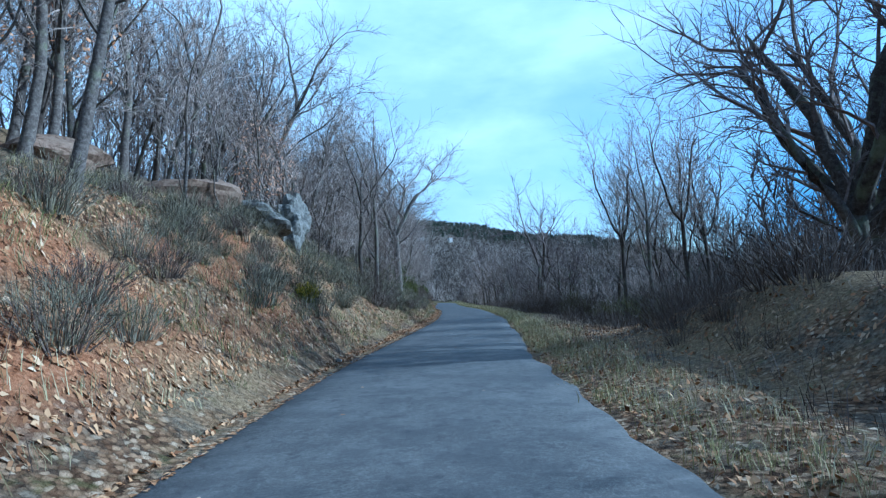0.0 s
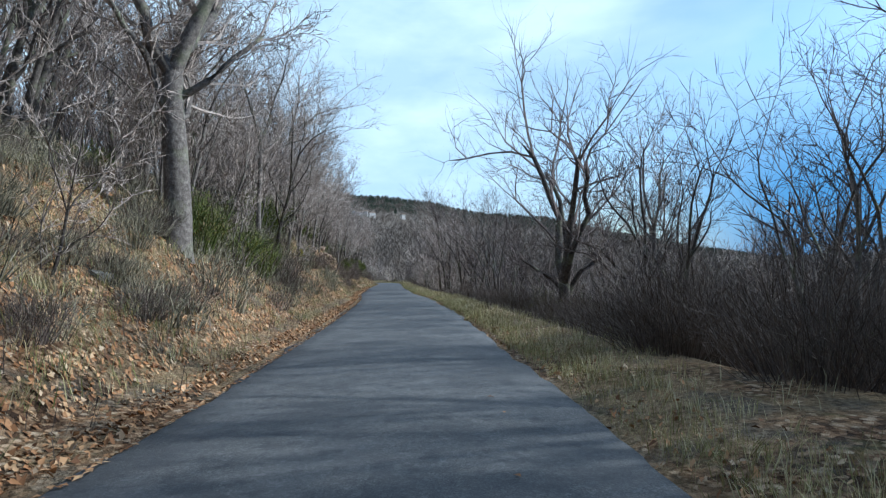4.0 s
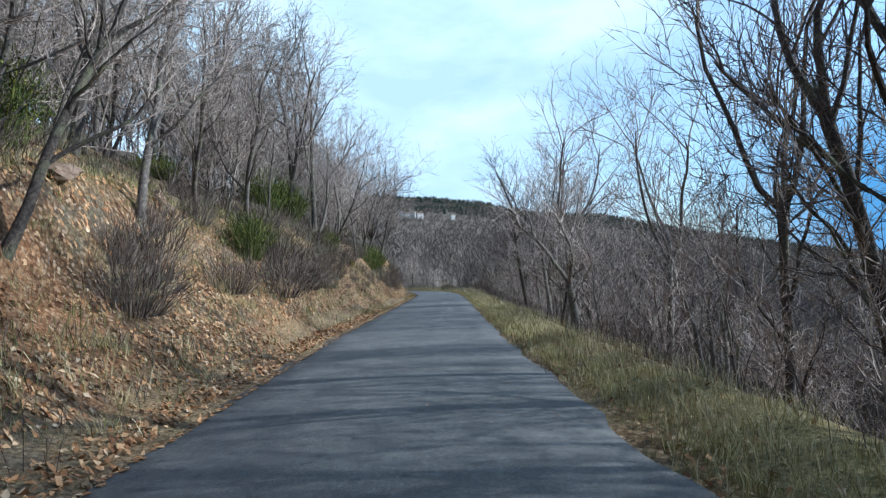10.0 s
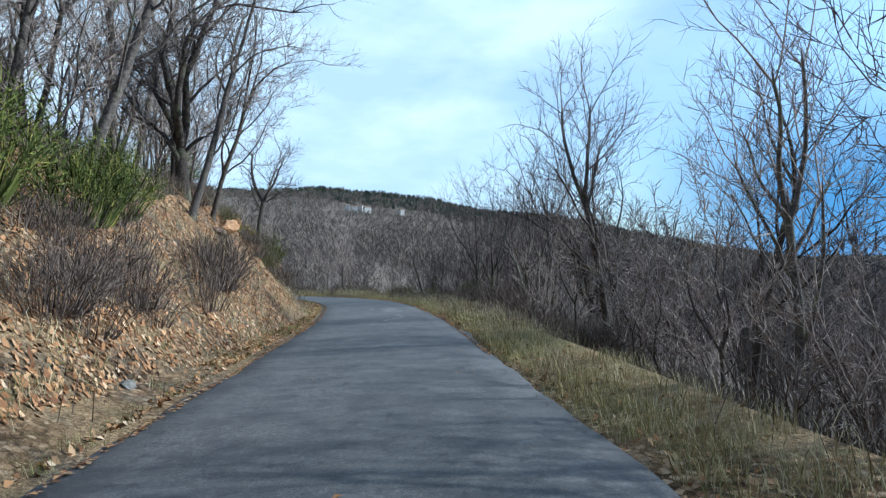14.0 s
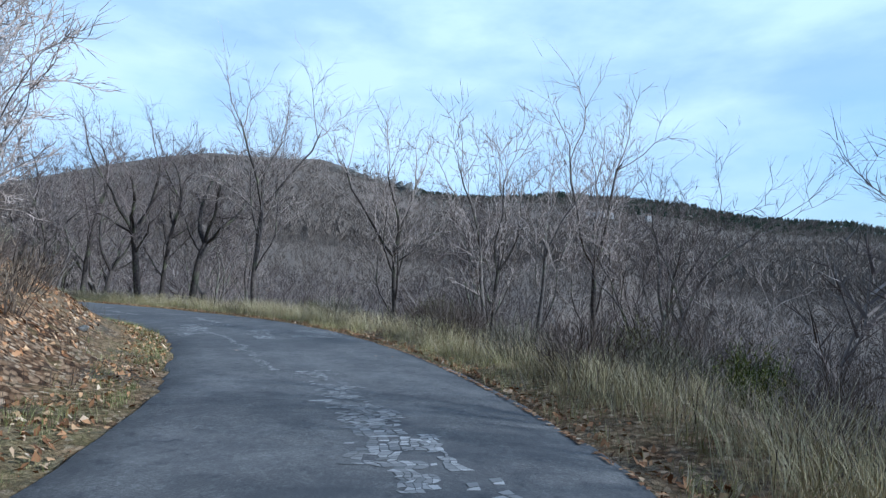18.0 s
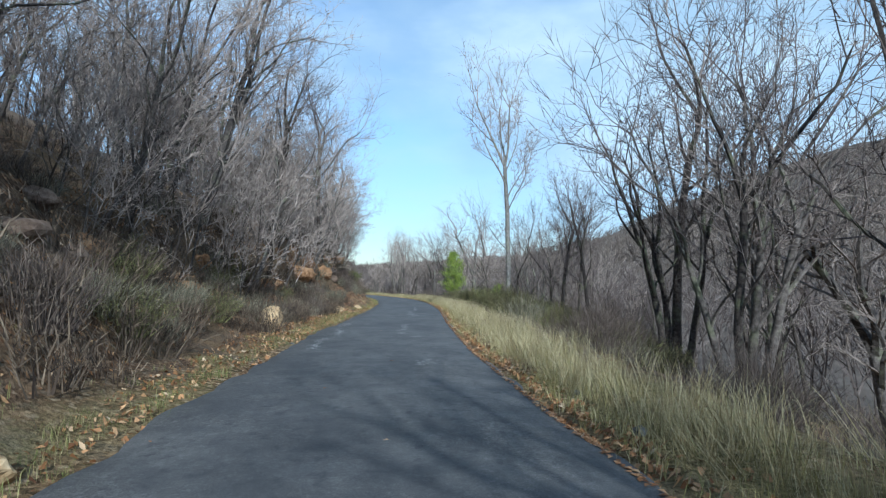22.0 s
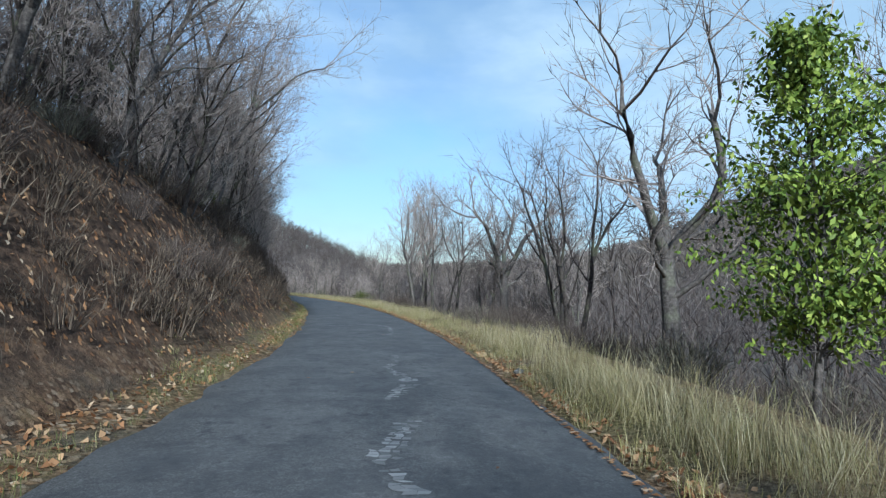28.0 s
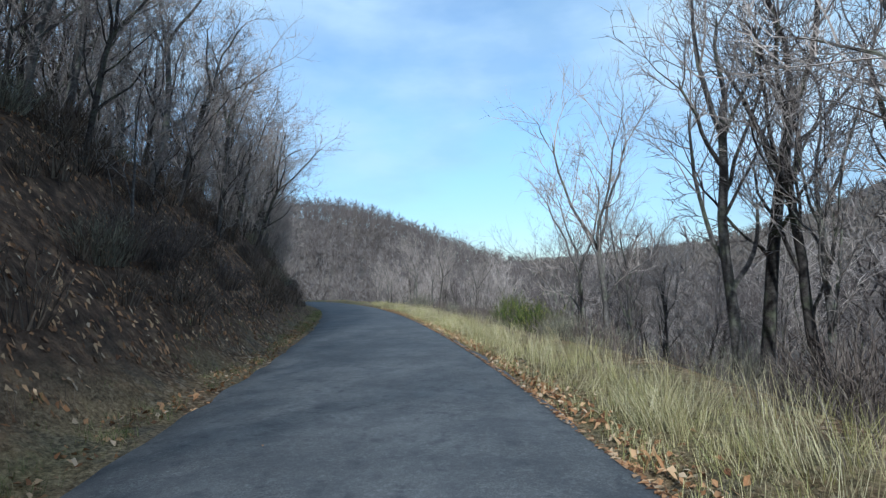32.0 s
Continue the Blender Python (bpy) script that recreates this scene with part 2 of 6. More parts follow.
def island_material(name, stops, roughness=0.85, through_light=0.0):
    """Small pieces, each a little different."""
    m, n, l, shader = material(name, roughness, 0.2)
    isle = n.new("ShaderNodeNewGeometry").outputs["Random Per Island"]
    col = ramp_node(n, l, isle, stops)
    var = ramp_node(n, l, noise_node(n, l, 0.6, 4, 0.6, place(n)), [(0.3, (0.62, 0.62, 0.62)), (0.7, (1.2, 1.2, 1.2))])
    l.new(mix_node(n, l, 1.0, col, var, "MULTIPLY"), shader.inputs["Base Color"])
    if through_light:
        shader.inputs["Subsurface Weight"].default_value = through_light
        shader.inputs["Subsurface Radius"].default_value = (0.02, 0.02, 0.01)
    return m


def rock_material(name, dark, mid, light, scale=4.0):
    m, n, l, shader = material(name, 0.9, 0.2)
    c = n.new("ShaderNodeTexCoord").outputs["Object"]
    big, small = noise_node(n, l, scale * 0.35, 5, 0.65, c), noise_node(n, l, scale * 3, 6, 0.7, c)
    col = ramp_node(n, l, small, [(0.3, dark), (0.5, mid), (0.7, light)])
    col = mix_node(n, l, ramp_node(n, l, big, [(0.5, (0, 0, 0)), (0.64, (0.7, 0.7, 0.7))]), col, tuple(0.75 * v for v in light))
    l.new(col, shader.inputs["Base Color"])
    bump_node(n, l, shader, small, 0.6, 0.02)
    return m


GROUND, ASPHALT = ground_material(), asphalt_material()
BARK_DARK = bark_material("dark_oak_bark", (0.025, 0.02, 0.017), (0.07, 0.058, 0.05), (0.14, 0.12, 0.10), 0.35)
BARK_GREY = bark_material("grey_oak_bark", (0.05, 0.043, 0.038), (0.125, 0.108, 0.095), (0.23, 0.205, 0.18), 0.4)
BARK_PALE = bark_material("pale_bark", (0.06, 0.052, 0.043), (0.27, 0.25, 0.22), (0.52, 0.50, 0.46), 0.5)
THICKET = island_material("olive_brown_thicket", [(0.0, (0.045, 0.038, 0.025)), (0.35, (0.10, 0.085, 0.045)), (0.6, (0.13, 0.135, 0.05)), (0.85, (0.19, 0.18, 0.07)), (1.0, (0.27, 0.21, 0.12))], 0.8)
TWIG_DARK = bark_material("dark_twigs", (0.06, 0.048, 0.042), (0.135, 0.108, 0.096), (0.21, 0.172, 0.153))
TWIG_GREY = bark_material("grey_brown_twigs", (0.17, 0.14, 0.118), (0.35, 0.29, 0.246), (0.50, 0.43, 0.37))
WOODS = island_material("winter_woods", [(0.0, (0.07, 0.055, 0.048)), (0.45, (0.125, 0.10, 0.088)), (0.8, (0.19, 0.16, 0.14)), (1.0, (0.25, 0.215, 0.19))], 0.95)
# Narrower in tone than WOODS and lightened: distance haze put into the colour.
HAZED_WOODS = island_material("hazed_winter_woods", [(0.0, (0.115, 0.093, 0.075)), (0.5, (0.15, 0.122, 0.098)), (1.0, (0.185, 0.152, 0.124))], 0.95)
PINE = island_material("dark_pines", [(0.0, (0.022, 0.034, 0.02)), (0.6, (0.036, 0.05, 0.03)), (1.0, (0.06, 0.07, 0.042))], 0.9)
STRAW = island_material("dry_grass", [(0.0, (0.24, 0.19, 0.09)), (0.4, (0.40, 0.33, 0.17)), (0.8, (0.55, 0.48, 0.30)), (1.0, (0.30, 0.28, 0.12))], 0.8)
GRASS = island_material("verge_grass", [(0.0, (0.17, 0.155, 0.05)), (0.3, (0.30, 0.265, 0.095)), (0.6, (0.45, 0.38, 0.18)), (0.88, (0.55, 0.47, 0.28)), (1.0, (0.21, 0.215, 0.065))], 0.8)
TURF = island_material("winter_turf", [(0.0, (0.07, 0.09, 0.025)), (0.4, (0.16, 0.17, 0.05)), (0.75, (0.28, 0.26, 0.10)), (1.0, (0.44, 0.37, 0.19))], 0.8)
LITTER = island_material("fallen_oak_leaves", [(0.0, (0.11, 0.05, 0.022)), (0.3, (0.28, 0.135, 0.055)), (0.6, (0.41, 0.22, 0.10)), (0.88, (0.50, 0.32, 0.165)), (1.0, (0.55, 0.42, 0.28))], 0.75)
BRUSH = island_material("brown_heather_stems", [(0.0, (0.05, 0.039, 0.033)), (0.4, (0.105, 0.08, 0.066)), (0.75, (0.165, 0.128, 0.102)), (1.0, (0.22, 0.182, 0.14))], 0.9)
SAGE = island_material("grey_green_scrub", [(0.0, (0.07, 0.066, 0.045)), (0.5, (0.16, 0.145, 0.10)), (0.85, (0.27, 0.24, 0.165)), (1.0, (0.37, 0.33, 0.23))], 0.9)
HEATH = island_material("dark_heather_stems", [(0.0, (0.042, 0.031, 0.024)), (0.45, (0.095, 0.07, 0.05)), (0.8, (0.16, 0.122, 0.086)), (1.0, (0.25, 0.195, 0.135))], 0.9)
BROOM = island_material("green_broom_stems", [(0.0, (0.025, 0.036, 0.01)), (0.45, (0.065, 0.085, 0.018)), (0.8, (0.12, 0.14, 0.03)), (1.0, (0.24, 0.22, 0.045))], 0.85)
GORSE = island_material("yellow_gorse", [(0.0, (0.05, 0.06, 0.012)), (0.45, (0.13, 0.125, 0.02)), (0.75, (0.36, 0.27, 0.02)), (1.0, (0.55, 0.41, 0.03))], 0.8)
LEAF = island_material("fresh_green_leaves", [(0.0, (0.07, 0.11, 0.02)), (0.45, (0.19, 0.26, 0.04)), (0.85, (0.31, 0.38, 0.06)), (1.0, (0.42, 0.46, 0.1))], 0.55)
RUSSET = island_material("clinging_russet_leaves", [(0.0, (0.26, 0.11, 0.05)), (0.6, (0.50, 0.25, 0.12)), (1.0, (0.64, 0.40, 0.23))], 0.75)
ROCK = rock_material("grey_lichened_rock", (0.045, 0.044, 0.038), (0.125, 0.12, 0.107), (0.27, 0.262, 0.235))
WHITEWASH = rock_material("weathered_whitewash", (0.30, 0.28, 0.26), (0.46, 0.44, 0.41), (0.58, 0.56, 0.53), 0.5)
ROCK_BROWN = rock_material("brown_rock", (0.07, 0.045, 0.03), (0.17, 0.115, 0.08), (0.30, 0.22, 0.16))
ROCK_ORANGE = rock_material("ochre_rock", (0.14, 0.07, 0.03), (0.33, 0.18, 0.085), (0.48, 0.31, 0.17))
ROCK_BUFF = rock_material("buff_sandstone", (0.28, 0.18, 0.085), (0.44, 0.31, 0.165), (0.57, 0.44, 0.27))
PALE = island_material("pale_crazed_asphalt", [(0.0, (0.15, 0.15, 0.147)), (0.5, (0.225, 0.222, 0.214)), (1.0, (0.33, 0.325, 0.312))], 0.9)


# ---- the plan: the driving line, and places told by the way along it and the distance to its right ----
LINE = np.array([(-1.5, -70), (-0.6, -40), (-0.1, -15), (0, 0), (0.1, 10), (0.8, 20), (1.5, 30), (1.8, 40), (1.8, 50), (1.6, 60), (1, 70), (0.8, 80), (0.5, 90), (0.3, 100), (0.4, 110), (0.5, 120), (0.4, 130),
                 (-0.9, 139.8), (-4.8, 148.9), (-11.3, 156.5), (-20.1, 161), (-29.9, 163), (-39.8, 164.3), (-49.7, 165.7), (-59.6, 167.1), (-69.6, 168.3), (-79.5, 169.1), (-89.5, 169.2), (-99.5, 168.6), (-109.4, 167.5),
                 (-119.3, 165.9), (-129, 163.8), (-138.7, 161.3), (-148.3, 158.4), (-157.7, 155), (-167, 151.3), (-176.1, 147.1), (-186.1, 140.5), (-195, 132.4), (-202.5, 123), (-208.4, 112.5)])


def smooth_line(points, step=0.5):
    out = []
    for i in range(1, len(points) - 2):
        p0, p1, p2, p3 = points[i - 1 : i + 3]
        n = max(2, int(np.linalg.norm(p2 - p1) / step))
        u = np.arange(n)[:, None] / n
        out.append(0.5 * (2 * p1 + (p2 - p0) * u + (2 * p0 - 5 * p1 + 4 * p2 - p3) * u**2 + (3 * p1 - p0 - 3 * p2 + p3) * u**3))
    return np.concatenate(out)


ROAD = smooth_line(LINE)
WAY = np.concatenate([[0], np.cumsum(np.hypot(*np.diff(ROAD, axis=0).T))])
WAY -= WAY[np.hypot(*ROAD.T).argmin()]
TANGENT = np.gradient(ROAD, axis=0)
TANGENT /= np.hypot(*TANGENT.T)[:, None]
EDGE_LEFT, EDGE_RIGHT = -2.3, 1.6


def shift(s):
    """How far the road's middle lies to the right of its usual place beside the driving line."""
    return np.interp(s, [90, 98, 104, 118, 134, 139, 143, 147, 152, 157, 164, 168, 172, 176, 180, 184, 190, 198, 210], [0, 0.2, 0.2, 0, -0.2, -0.05, 0.2, 0.45, 0.65, 0.75, 0.8, 0.5, 0.32, 0.22, 0.08, -0.2, -0.3, -0.25, 0])


def at(s, d):
    """The plan's x and y at s metres along the line and d metres to its right."""
    x, y = np.interp(s, WAY, ROAD[:, 0]), np.interp(s, WAY, ROAD[:, 1])
    tx, ty = np.interp(s, WAY, TANGENT[:, 0]), np.interp(s, WAY, TANGENT[:, 1])
    n = np.hypot(tx, ty)
    return x + ty / n * d, y - tx / n * d


def along(x, y):
    """The nearest s and the signed d of places."""
    x, y = np.atleast_1d(np.asarray(x, float)), np.atleast_1d(np.asarray(y, float))
    some = ROAD[::2].astype(np.float32)
    index = np.empty(len(x), int)
    for a in range(0, len(x), 8000):
        b = slice(a, a + 8000)
        index[b] = ((x[b, None].astype(np.float32) - some[None, :, 0]) ** 2 + (y[b, None].astype(np.float32) - some[None, :, 1]) ** 2).argmin(1) * 2
    best = np.full(len(x), 1e9)
    s, d = np.zeros(len(x)), np.zeros(len(x))
    for o in (-1, 0, 1):
        i = np.clip(index + o, 0, len(ROAD) - 2)
        t = TANGENT[i]
        ox, oy = x - ROAD[i, 0], y - ROAD[i, 1]
        u = np.clip(ox * t[:, 0] + oy * t[:, 1], -0.3, 0.3)
        ex, ey = ox - u * t[:, 0], oy - u * t[:, 1]
        far = np.hypot(ex, ey)
        sign = np.where(ex * t[:, 1] - ey * t[:, 0] >= 0, 1.0, -1.0)
        better = far < best
        best, s, d = np.where(better, far, best), np.where(better, WAY[i] + u, s), np.where(better, far * sign, d)
    return s, d


def lattice(ix, iy):
    h = (ix.astype(np.int64) * 374761393 + iy.astype(np.int64) * 668265263) & 0xFFFFFFFF
    h = ((h ^ (h >> 13)) * 1274126177) & 0xFFFFFFFF
    return ((h ^ (h >> 16)) & 0xFFFF) / 65535.0


def wave(x, y, size, octaves=3):
    """Smooth noise about zero, to about one either way."""
    total, amp, norm = 0.0, 1.0, 0.0
    for o in range(octaves):
        u, v = x / size * 2**o + 17.3 * o, y / size * 2**o - 9.1 * o
        iu, iv = np.floor(u), np.floor(v)
        fu, fv = u - iu, v - iv
        fu, fv = fu * fu * (3 - 2 * fu), fv * fv * (3 - 2 * fv)
        a, b, c, d = lattice(iu, iv), lattice(iu + 1, iv), lattice(iu, iv + 1), lattice(iu + 1, iv + 1)
        total, norm, amp = total + amp * ((a * (1 - fu) + b * fu) * (1 - fv) + (c * (1 - fu) + d * fu) * fv - 0.5) * 2, norm + amp, amp * 0.5
    return total / norm


def ease(a, b, v):
    u = np.clip((v - a) / (b - a), 0, 1)
    return u * u * (3 - 2 * u)


CENTRE = (-20.0, 140.0)
RIDGE_TURN = [-180, -120, -60, -40, -32, -25, -18, -12, -7, 0, 6, 13, 17, 20, 23, 27, 30, 34, 37, 41, 46, 50, 55, 58, 62, 66, 70, 78, 95, 180]
RIDGE_TILT = [2.0, 1.2, 1.2, 1.5, 3.2, 5.0, 7.0, 7.6, 8.5, 9.5, 10.0, 9.7, 9.6, 9.8, 11.0, 12.2, 12.9, 12.9, 12.8, 12.6, 11.8, 10.4, 8.7, 7.3, 5.6, 4.6, 3.8, 3.0, 2.0, 2.0]
RIDGE_FAR = 1050.0


def height(x, y, s=None, d=None):
    """The ground's height; the road lies at zero."""
    x, y = np.atleast_1d(np.asarray(x, float)), np.atleast_1d(np.asarray(y, float))
    if s is None:
        s, d = along(x, y)
    d = d - shift(s)
    # the cut bank and the wooded hillside to the left
    foot = 3.0 + 0.5 * wave(s, 0 * s, 23) + 0.55 * ease(130, 140, s) * (1 - ease(160, 172, s)) + 0.9 * ease(180, 190, s) * (1 - ease(204, 214, s))
    u = -d - foot
    steep = 0.92 + 0.22 * wave(s, 0 * s + 40, 17) + 0.26 * ease(176, 192, s) + 0.14 * ease(228, 245, s) + 0.3 * ease(122, 130, s) * (1 - ease(142, 150, s)) + 0.16 * ease(40, 55, s) * (1 - ease(120, 132, s))
    top = 3.3 + 0.9 * wave(s, 0 * s + 90, 31) - 0.5 * ease(176, 192, s)
    bank = np.where(u < top, steep * u, steep * top + 0.44 * (u - top))
    bank = np.where(u > top + 26, steep * top + 0.44 * 26 + 0.20 * np.minimum(u - top - 26, 90), bank)
    # in the deep cuts the upper face is broken away under an overhanging lip of turf
    cut = np.maximum(ease(64, 72, s) * (1 - ease(86, 94, s)), ease(184, 192, s) * (1 - ease(222, 232, s)))
    lip = 2.0 + 0.5 * wave(s, 0 * s + 7, 5.0)
    broken = np.where(u < lip, 0.72 * u, np.minimum(0.72 * lip + 2.8 * (u - lip), 0.9 * top + 0.42 * (u - lip)))
    bank = np.where(u < top + 6, bank + cut * ease(top + 6, top + 1, u) * (broken - bank), bank)
    left = np.where(u > 0, bank + 0.10, 0.10 * ease(EDGE_LEFT * -1, 3.4, -d))
    left = left + ease(0.2, 2.5, u) * (0.45 * wave(x, y, 4.5, 4) + 0.5 * wave(x, y, 19, 2)) + ease(0.1, 1.2, u) * (1 - ease(9, 14, u)) * 0.32 * wave(x, y, 1.7, 3)
    # the verge and the fall to the valley on the right
    e = d - EDGE_RIGHT
    level = 1.5 + 5.5 * (1 - ease(12, 42, s)) + 1.8 * ease(125, 135, s) * (1 - ease(160, 172, s)) + 0.8 * ease(178, 190, s)
    fall = 0.18 + 0.42 * ease(30, 75, s) - 0.2 * ease(125, 138, s) * (1 - ease(158, 172, s)) - 0.28 * ease(176, 195, s)
    drop = np.maximum(e - level, 0)
    right = -fall * np.minimum(drop, 24) - 0.12 * np.clip(drop - 24, 0, 40)
    right = right + 1.5 * ease(2.0, 4.5, e) * (1 - ease(8, 13, e)) * (1 - ease(9, 20, s)) + 0.12 * ease(0.3, 1.2, e) * (1 - ease(2.0, 4.0, e))
    right = right + ease(0.6, 4, e) * (0.22 * wave(x, y, 5, 4) + 0.3 * wave(x, y, 21, 2))
    z = np.where(d < 0, left, right)
    inside = (d > EDGE_LEFT - 0.15) & (d < EDGE_RIGHT + 0.15)
    z = np.where(inside, -0.06, z)
    # the hills across the valley
    rx, ry = x - CENTRE[0], y - CENTRE[1]
    r, turn = np.hypot(rx, ry), np.degrees(np.arctan2(-rx, ry))
    crest = RIDGE_FAR * np.tan(np.radians(np.interp(turn, RIDGE_TURN, RIDGE_TILT)))
    rough = 1 + 0.16 * wave(x, y, 260, 4) * (1 - ease(0.75, 0.95, r / RIDGE_FAR)) + 0.02 * wave(x, y, 60, 3)
    rise = np.where(r < RIDGE_FAR, np.clip((r - 60) / (RIDGE_FAR - 60), 0, 1) ** 1.55, 1 - 0.6 * ease(RIDGE_FAR, 2600, r))
    z = z + np.where(d > 0, ease(12, 60, d), ease(60, 200, -d)) * rise * crest * rough
    # a spur on the left, where the road goes out of sight
    spur = np.exp(-(((x + 337) / 85) ** 2 + ((y - 92) / 75) ** 2))
    return z + 40 * spur * ease(4, 60, np.abs(d))


def height_one(x, y):
    return float(height(x, y)[0])


# ---- mesh helpers ----
def mesh_from(name, verts, faces, mat, smooth=False):
    mesh = bpy.data.meshes.new(name)
    mesh.from_pydata(verts, [], faces)
    mesh.materials.append(mat)
    if smooth:
        mesh.polygons.foreach_set("use_smooth", np.ones(len(mesh.polygons), bool))
    mesh.update()
    return mesh


def mesh_array(name, verts, tris, mat):
    """A mesh from arrays of corners and triangles."""
    mesh = bpy.data.meshes.new(name)
    verts, tris = np.asarray(verts, np.float32), np.asarray(tris, np.int32)
    mesh.vertices.add(len(verts))
    mesh.vertices.foreach_set("co", verts.ravel())
    mesh.loops.add(tris.size)
    mesh.loops.foreach_set("vertex_index", tris.ravel())
    mesh.polygons.add(len(tris))
    mesh.polygons.foreach_set("loop_start", np.arange(0, tris.size, 3, dtype=np.int32))
    mesh.materials.append(mat)
    mesh.update(calc_edges=True)
    mesh.validate()
    return mesh


def part(name, mesh, parent, label=""):
    ob = new(name, mesh)
    ob.parent = parent
    if label:
        tagged(ob, label)
    return ob


def scatter(template, xyz, turn, scale, lean=None):
    """Copies of a template (corners, triangles) joined into one pair of arrays."""
    tv, tf = template
    n, k = len(xyz), len(tv)
    c, s_ = np.cos(turn)[:, None], np.sin(turn)[:, None]
    v = tv[None] * np.asarray(scale).reshape(n, 1, -1)
    if lean is not None:
        v = v + v[:, :, 2:3] * np.concatenate([lean, np.zeros((n, 1))], 1)[:, None]
    out = np.stack([v[..., 0] * c - v[..., 1] * s_, v[..., 0] * s_ + v[..., 1] * c, v[..., 2]], -1) + np.asarray(xyz)[:, None]
    return out.reshape(-1, 3), (tf[None] + (np.arange(n) * k)[:, None, None]).reshape(-1, 3)


def joined(pairs):
    verts, tris, base = [], [], 0
    for v, f in pairs:
        verts.append(v)
        tris.append(f + base)
        base += len(v)
    return np.concatenate(verts), np.concatenate(tris)


# ---- the ground: one sheet, fine near the road and coarse towards the horizon ----
def spread(a, b, step, reach):
    inner = np.arange(a, b + step, step)
    out, v, g = [], 0.0, step
    while v < reach:
        g *= 1.17
        v += g
        out.append(v)
    out = np.array(out)
    return np.concatenate([a - out[::-1], inner, inner[-1] + out])


def build_ground():
    xs, ys = spread(-175, 26, 0.5, 3500), spread(-22, 196, 0.5, 3500)
    gx, gy = np.meshgrid(xs, ys)
    x, y = gx.ravel(), gy.ravel()
    s, d = along(x, y)
    z = height(x, y, s, d)
    nx, ny = len(xs), len(ys)
    i = (np.arange(ny - 1)[:, None] * nx + np.arange(nx - 1)[None]).ravel()
    quads = np.stack([i, i + 1, i + nx + 1, i + nx], 1).astype(np.int32)
    mesh = bpy.data.meshes.new("ground")
    mesh.vertices.add(len(x))
    mesh.vertices.foreach_set("co", np.stack([x, y, z], 1).astype(np.float32).ravel())
    mesh.loops.add(quads.size)
    mesh.loops.foreach_set("vertex_index", quads.ravel())
    mesh.polygons.add(len(quads))
    mesh.polygons.foreach_set("loop_start", np.arange(0, quads.size, 4, dtype=np.int32))
    mesh.polygons.foreach_set("use_smooth", np.ones(len(quads), bool))
    rx, ry = x - CENTRE[0], y - CENTRE[1]
    r, turn = np.hypot(rx, ry), np.degrees(np.arctan2(-rx, ry))
    # bare red earth shows in the steep cuts
    cuts = np.zeros(len(x))
    for s0, s1, bare in ((-12, 16, 1.0), (66, 90, 0.4), (192, 216, 0.6)):
        cuts = np.maximum(cuts, bare * ease(s0 - 3, s0 + 3, s) * (1 - ease(s1 - 3, s1 + 3, s)))
    earth = cuts * (d < -3.2) * (1 - ease(6.0, 8.5, -d)) * 0.85 * ease(-0.05, 0.22, wave(x, y, 2.4, 5) - 0.02)
    wood = np.where(d > 0, ease(9, 24, d), ease(14, 32, -d))
    pine = ease(0.80, 0.97, r / RIDGE_FAR) * ease(-40, -20, turn) * (1 - ease(18, 30, turn)) * (1 - ease(1.3, 1.6, r / RIDGE_FAR))
    # painted shade over heather ground, fullest where the bank lies deepest in shadow
    heath_shade = ease(150, 185, s) * (0.4 + 0.6 * ease(214, 234, s)) * (d < -2.6) * ease(2.9, 3.6, -d) * (1 - ease(18, 30, -d))
    off = d - shift(s)
    turf = np.where(d > 0, ease(EDGE_RIGHT, EDGE_RIGHT + 0.4, off) * (1 - ease(2.6, 4.2, off)) * ease(40, 60, s), ease(2.3, 2.5, -off) * (1 - ease(2.7, 3.2, -off)) * ease(120, 150, s))
    turf = turf * ease(-0.35, 0.35, wave(x, y, 2.2, 4) + 0.05) * np.where(d > 0, 0.9, 0.6)
    for name, values in (("turf", turf), ("earth", earth), ("wood", wood), ("pine", pine), ("heath_shade", heath_shade * (1 - earth))):
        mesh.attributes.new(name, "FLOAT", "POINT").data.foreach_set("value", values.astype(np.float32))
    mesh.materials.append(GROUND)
    mesh.update(calc_edges=True)
    tagged(new("ground", mesh), "brown leaf-strewn hillside with dry grass, red earth and distant wooded ridges", "ground", kind="structure")


def build_road():
    s = np.arange(-45, 355, 0.2)
    cols = [(EDGE_LEFT - 0.12, -0.10), (EDGE_LEFT, 0.0), (EDGE_LEFT + 0.5, 0.012), (-0.9, 0.025), (0.3, 0.028), (1.1, 0.015), (EDGE_RIGHT, 0.0), (EDGE_RIGHT + 0.12, -0.10)]
    verts = []
    for j, (d, z) in enumerate(cols):
        ragged = 0.0 * s if 1 < j < 6 else 0.10 * wave(s + (300 if j > 3 else 0), 0 * s, 2.6, 3) + 0.09 * wave(s + (300 if j > 3 else 0), 0 * s, 0.7, 2)
        x, y = at(s, d + ragged + shift(s))
        verts.append(np.stack([x, y, z + 0.008 * wave(x, y, 2.5, 2)], 1))
    verts = np.concatenate(verts)
    n = len(s)
    faces = [(j * n + i, (j + 1) * n + i, (j + 1) * n + i + 1, j * n + i + 1) for j in range(len(cols) - 1) for i in range(n - 1)]
    tagged(new("road", mesh_from("road", verts.tolist(), faces, ASPHALT, True)), "narrow single-lane road of worn dark grey asphalt", "road", kind="structure")


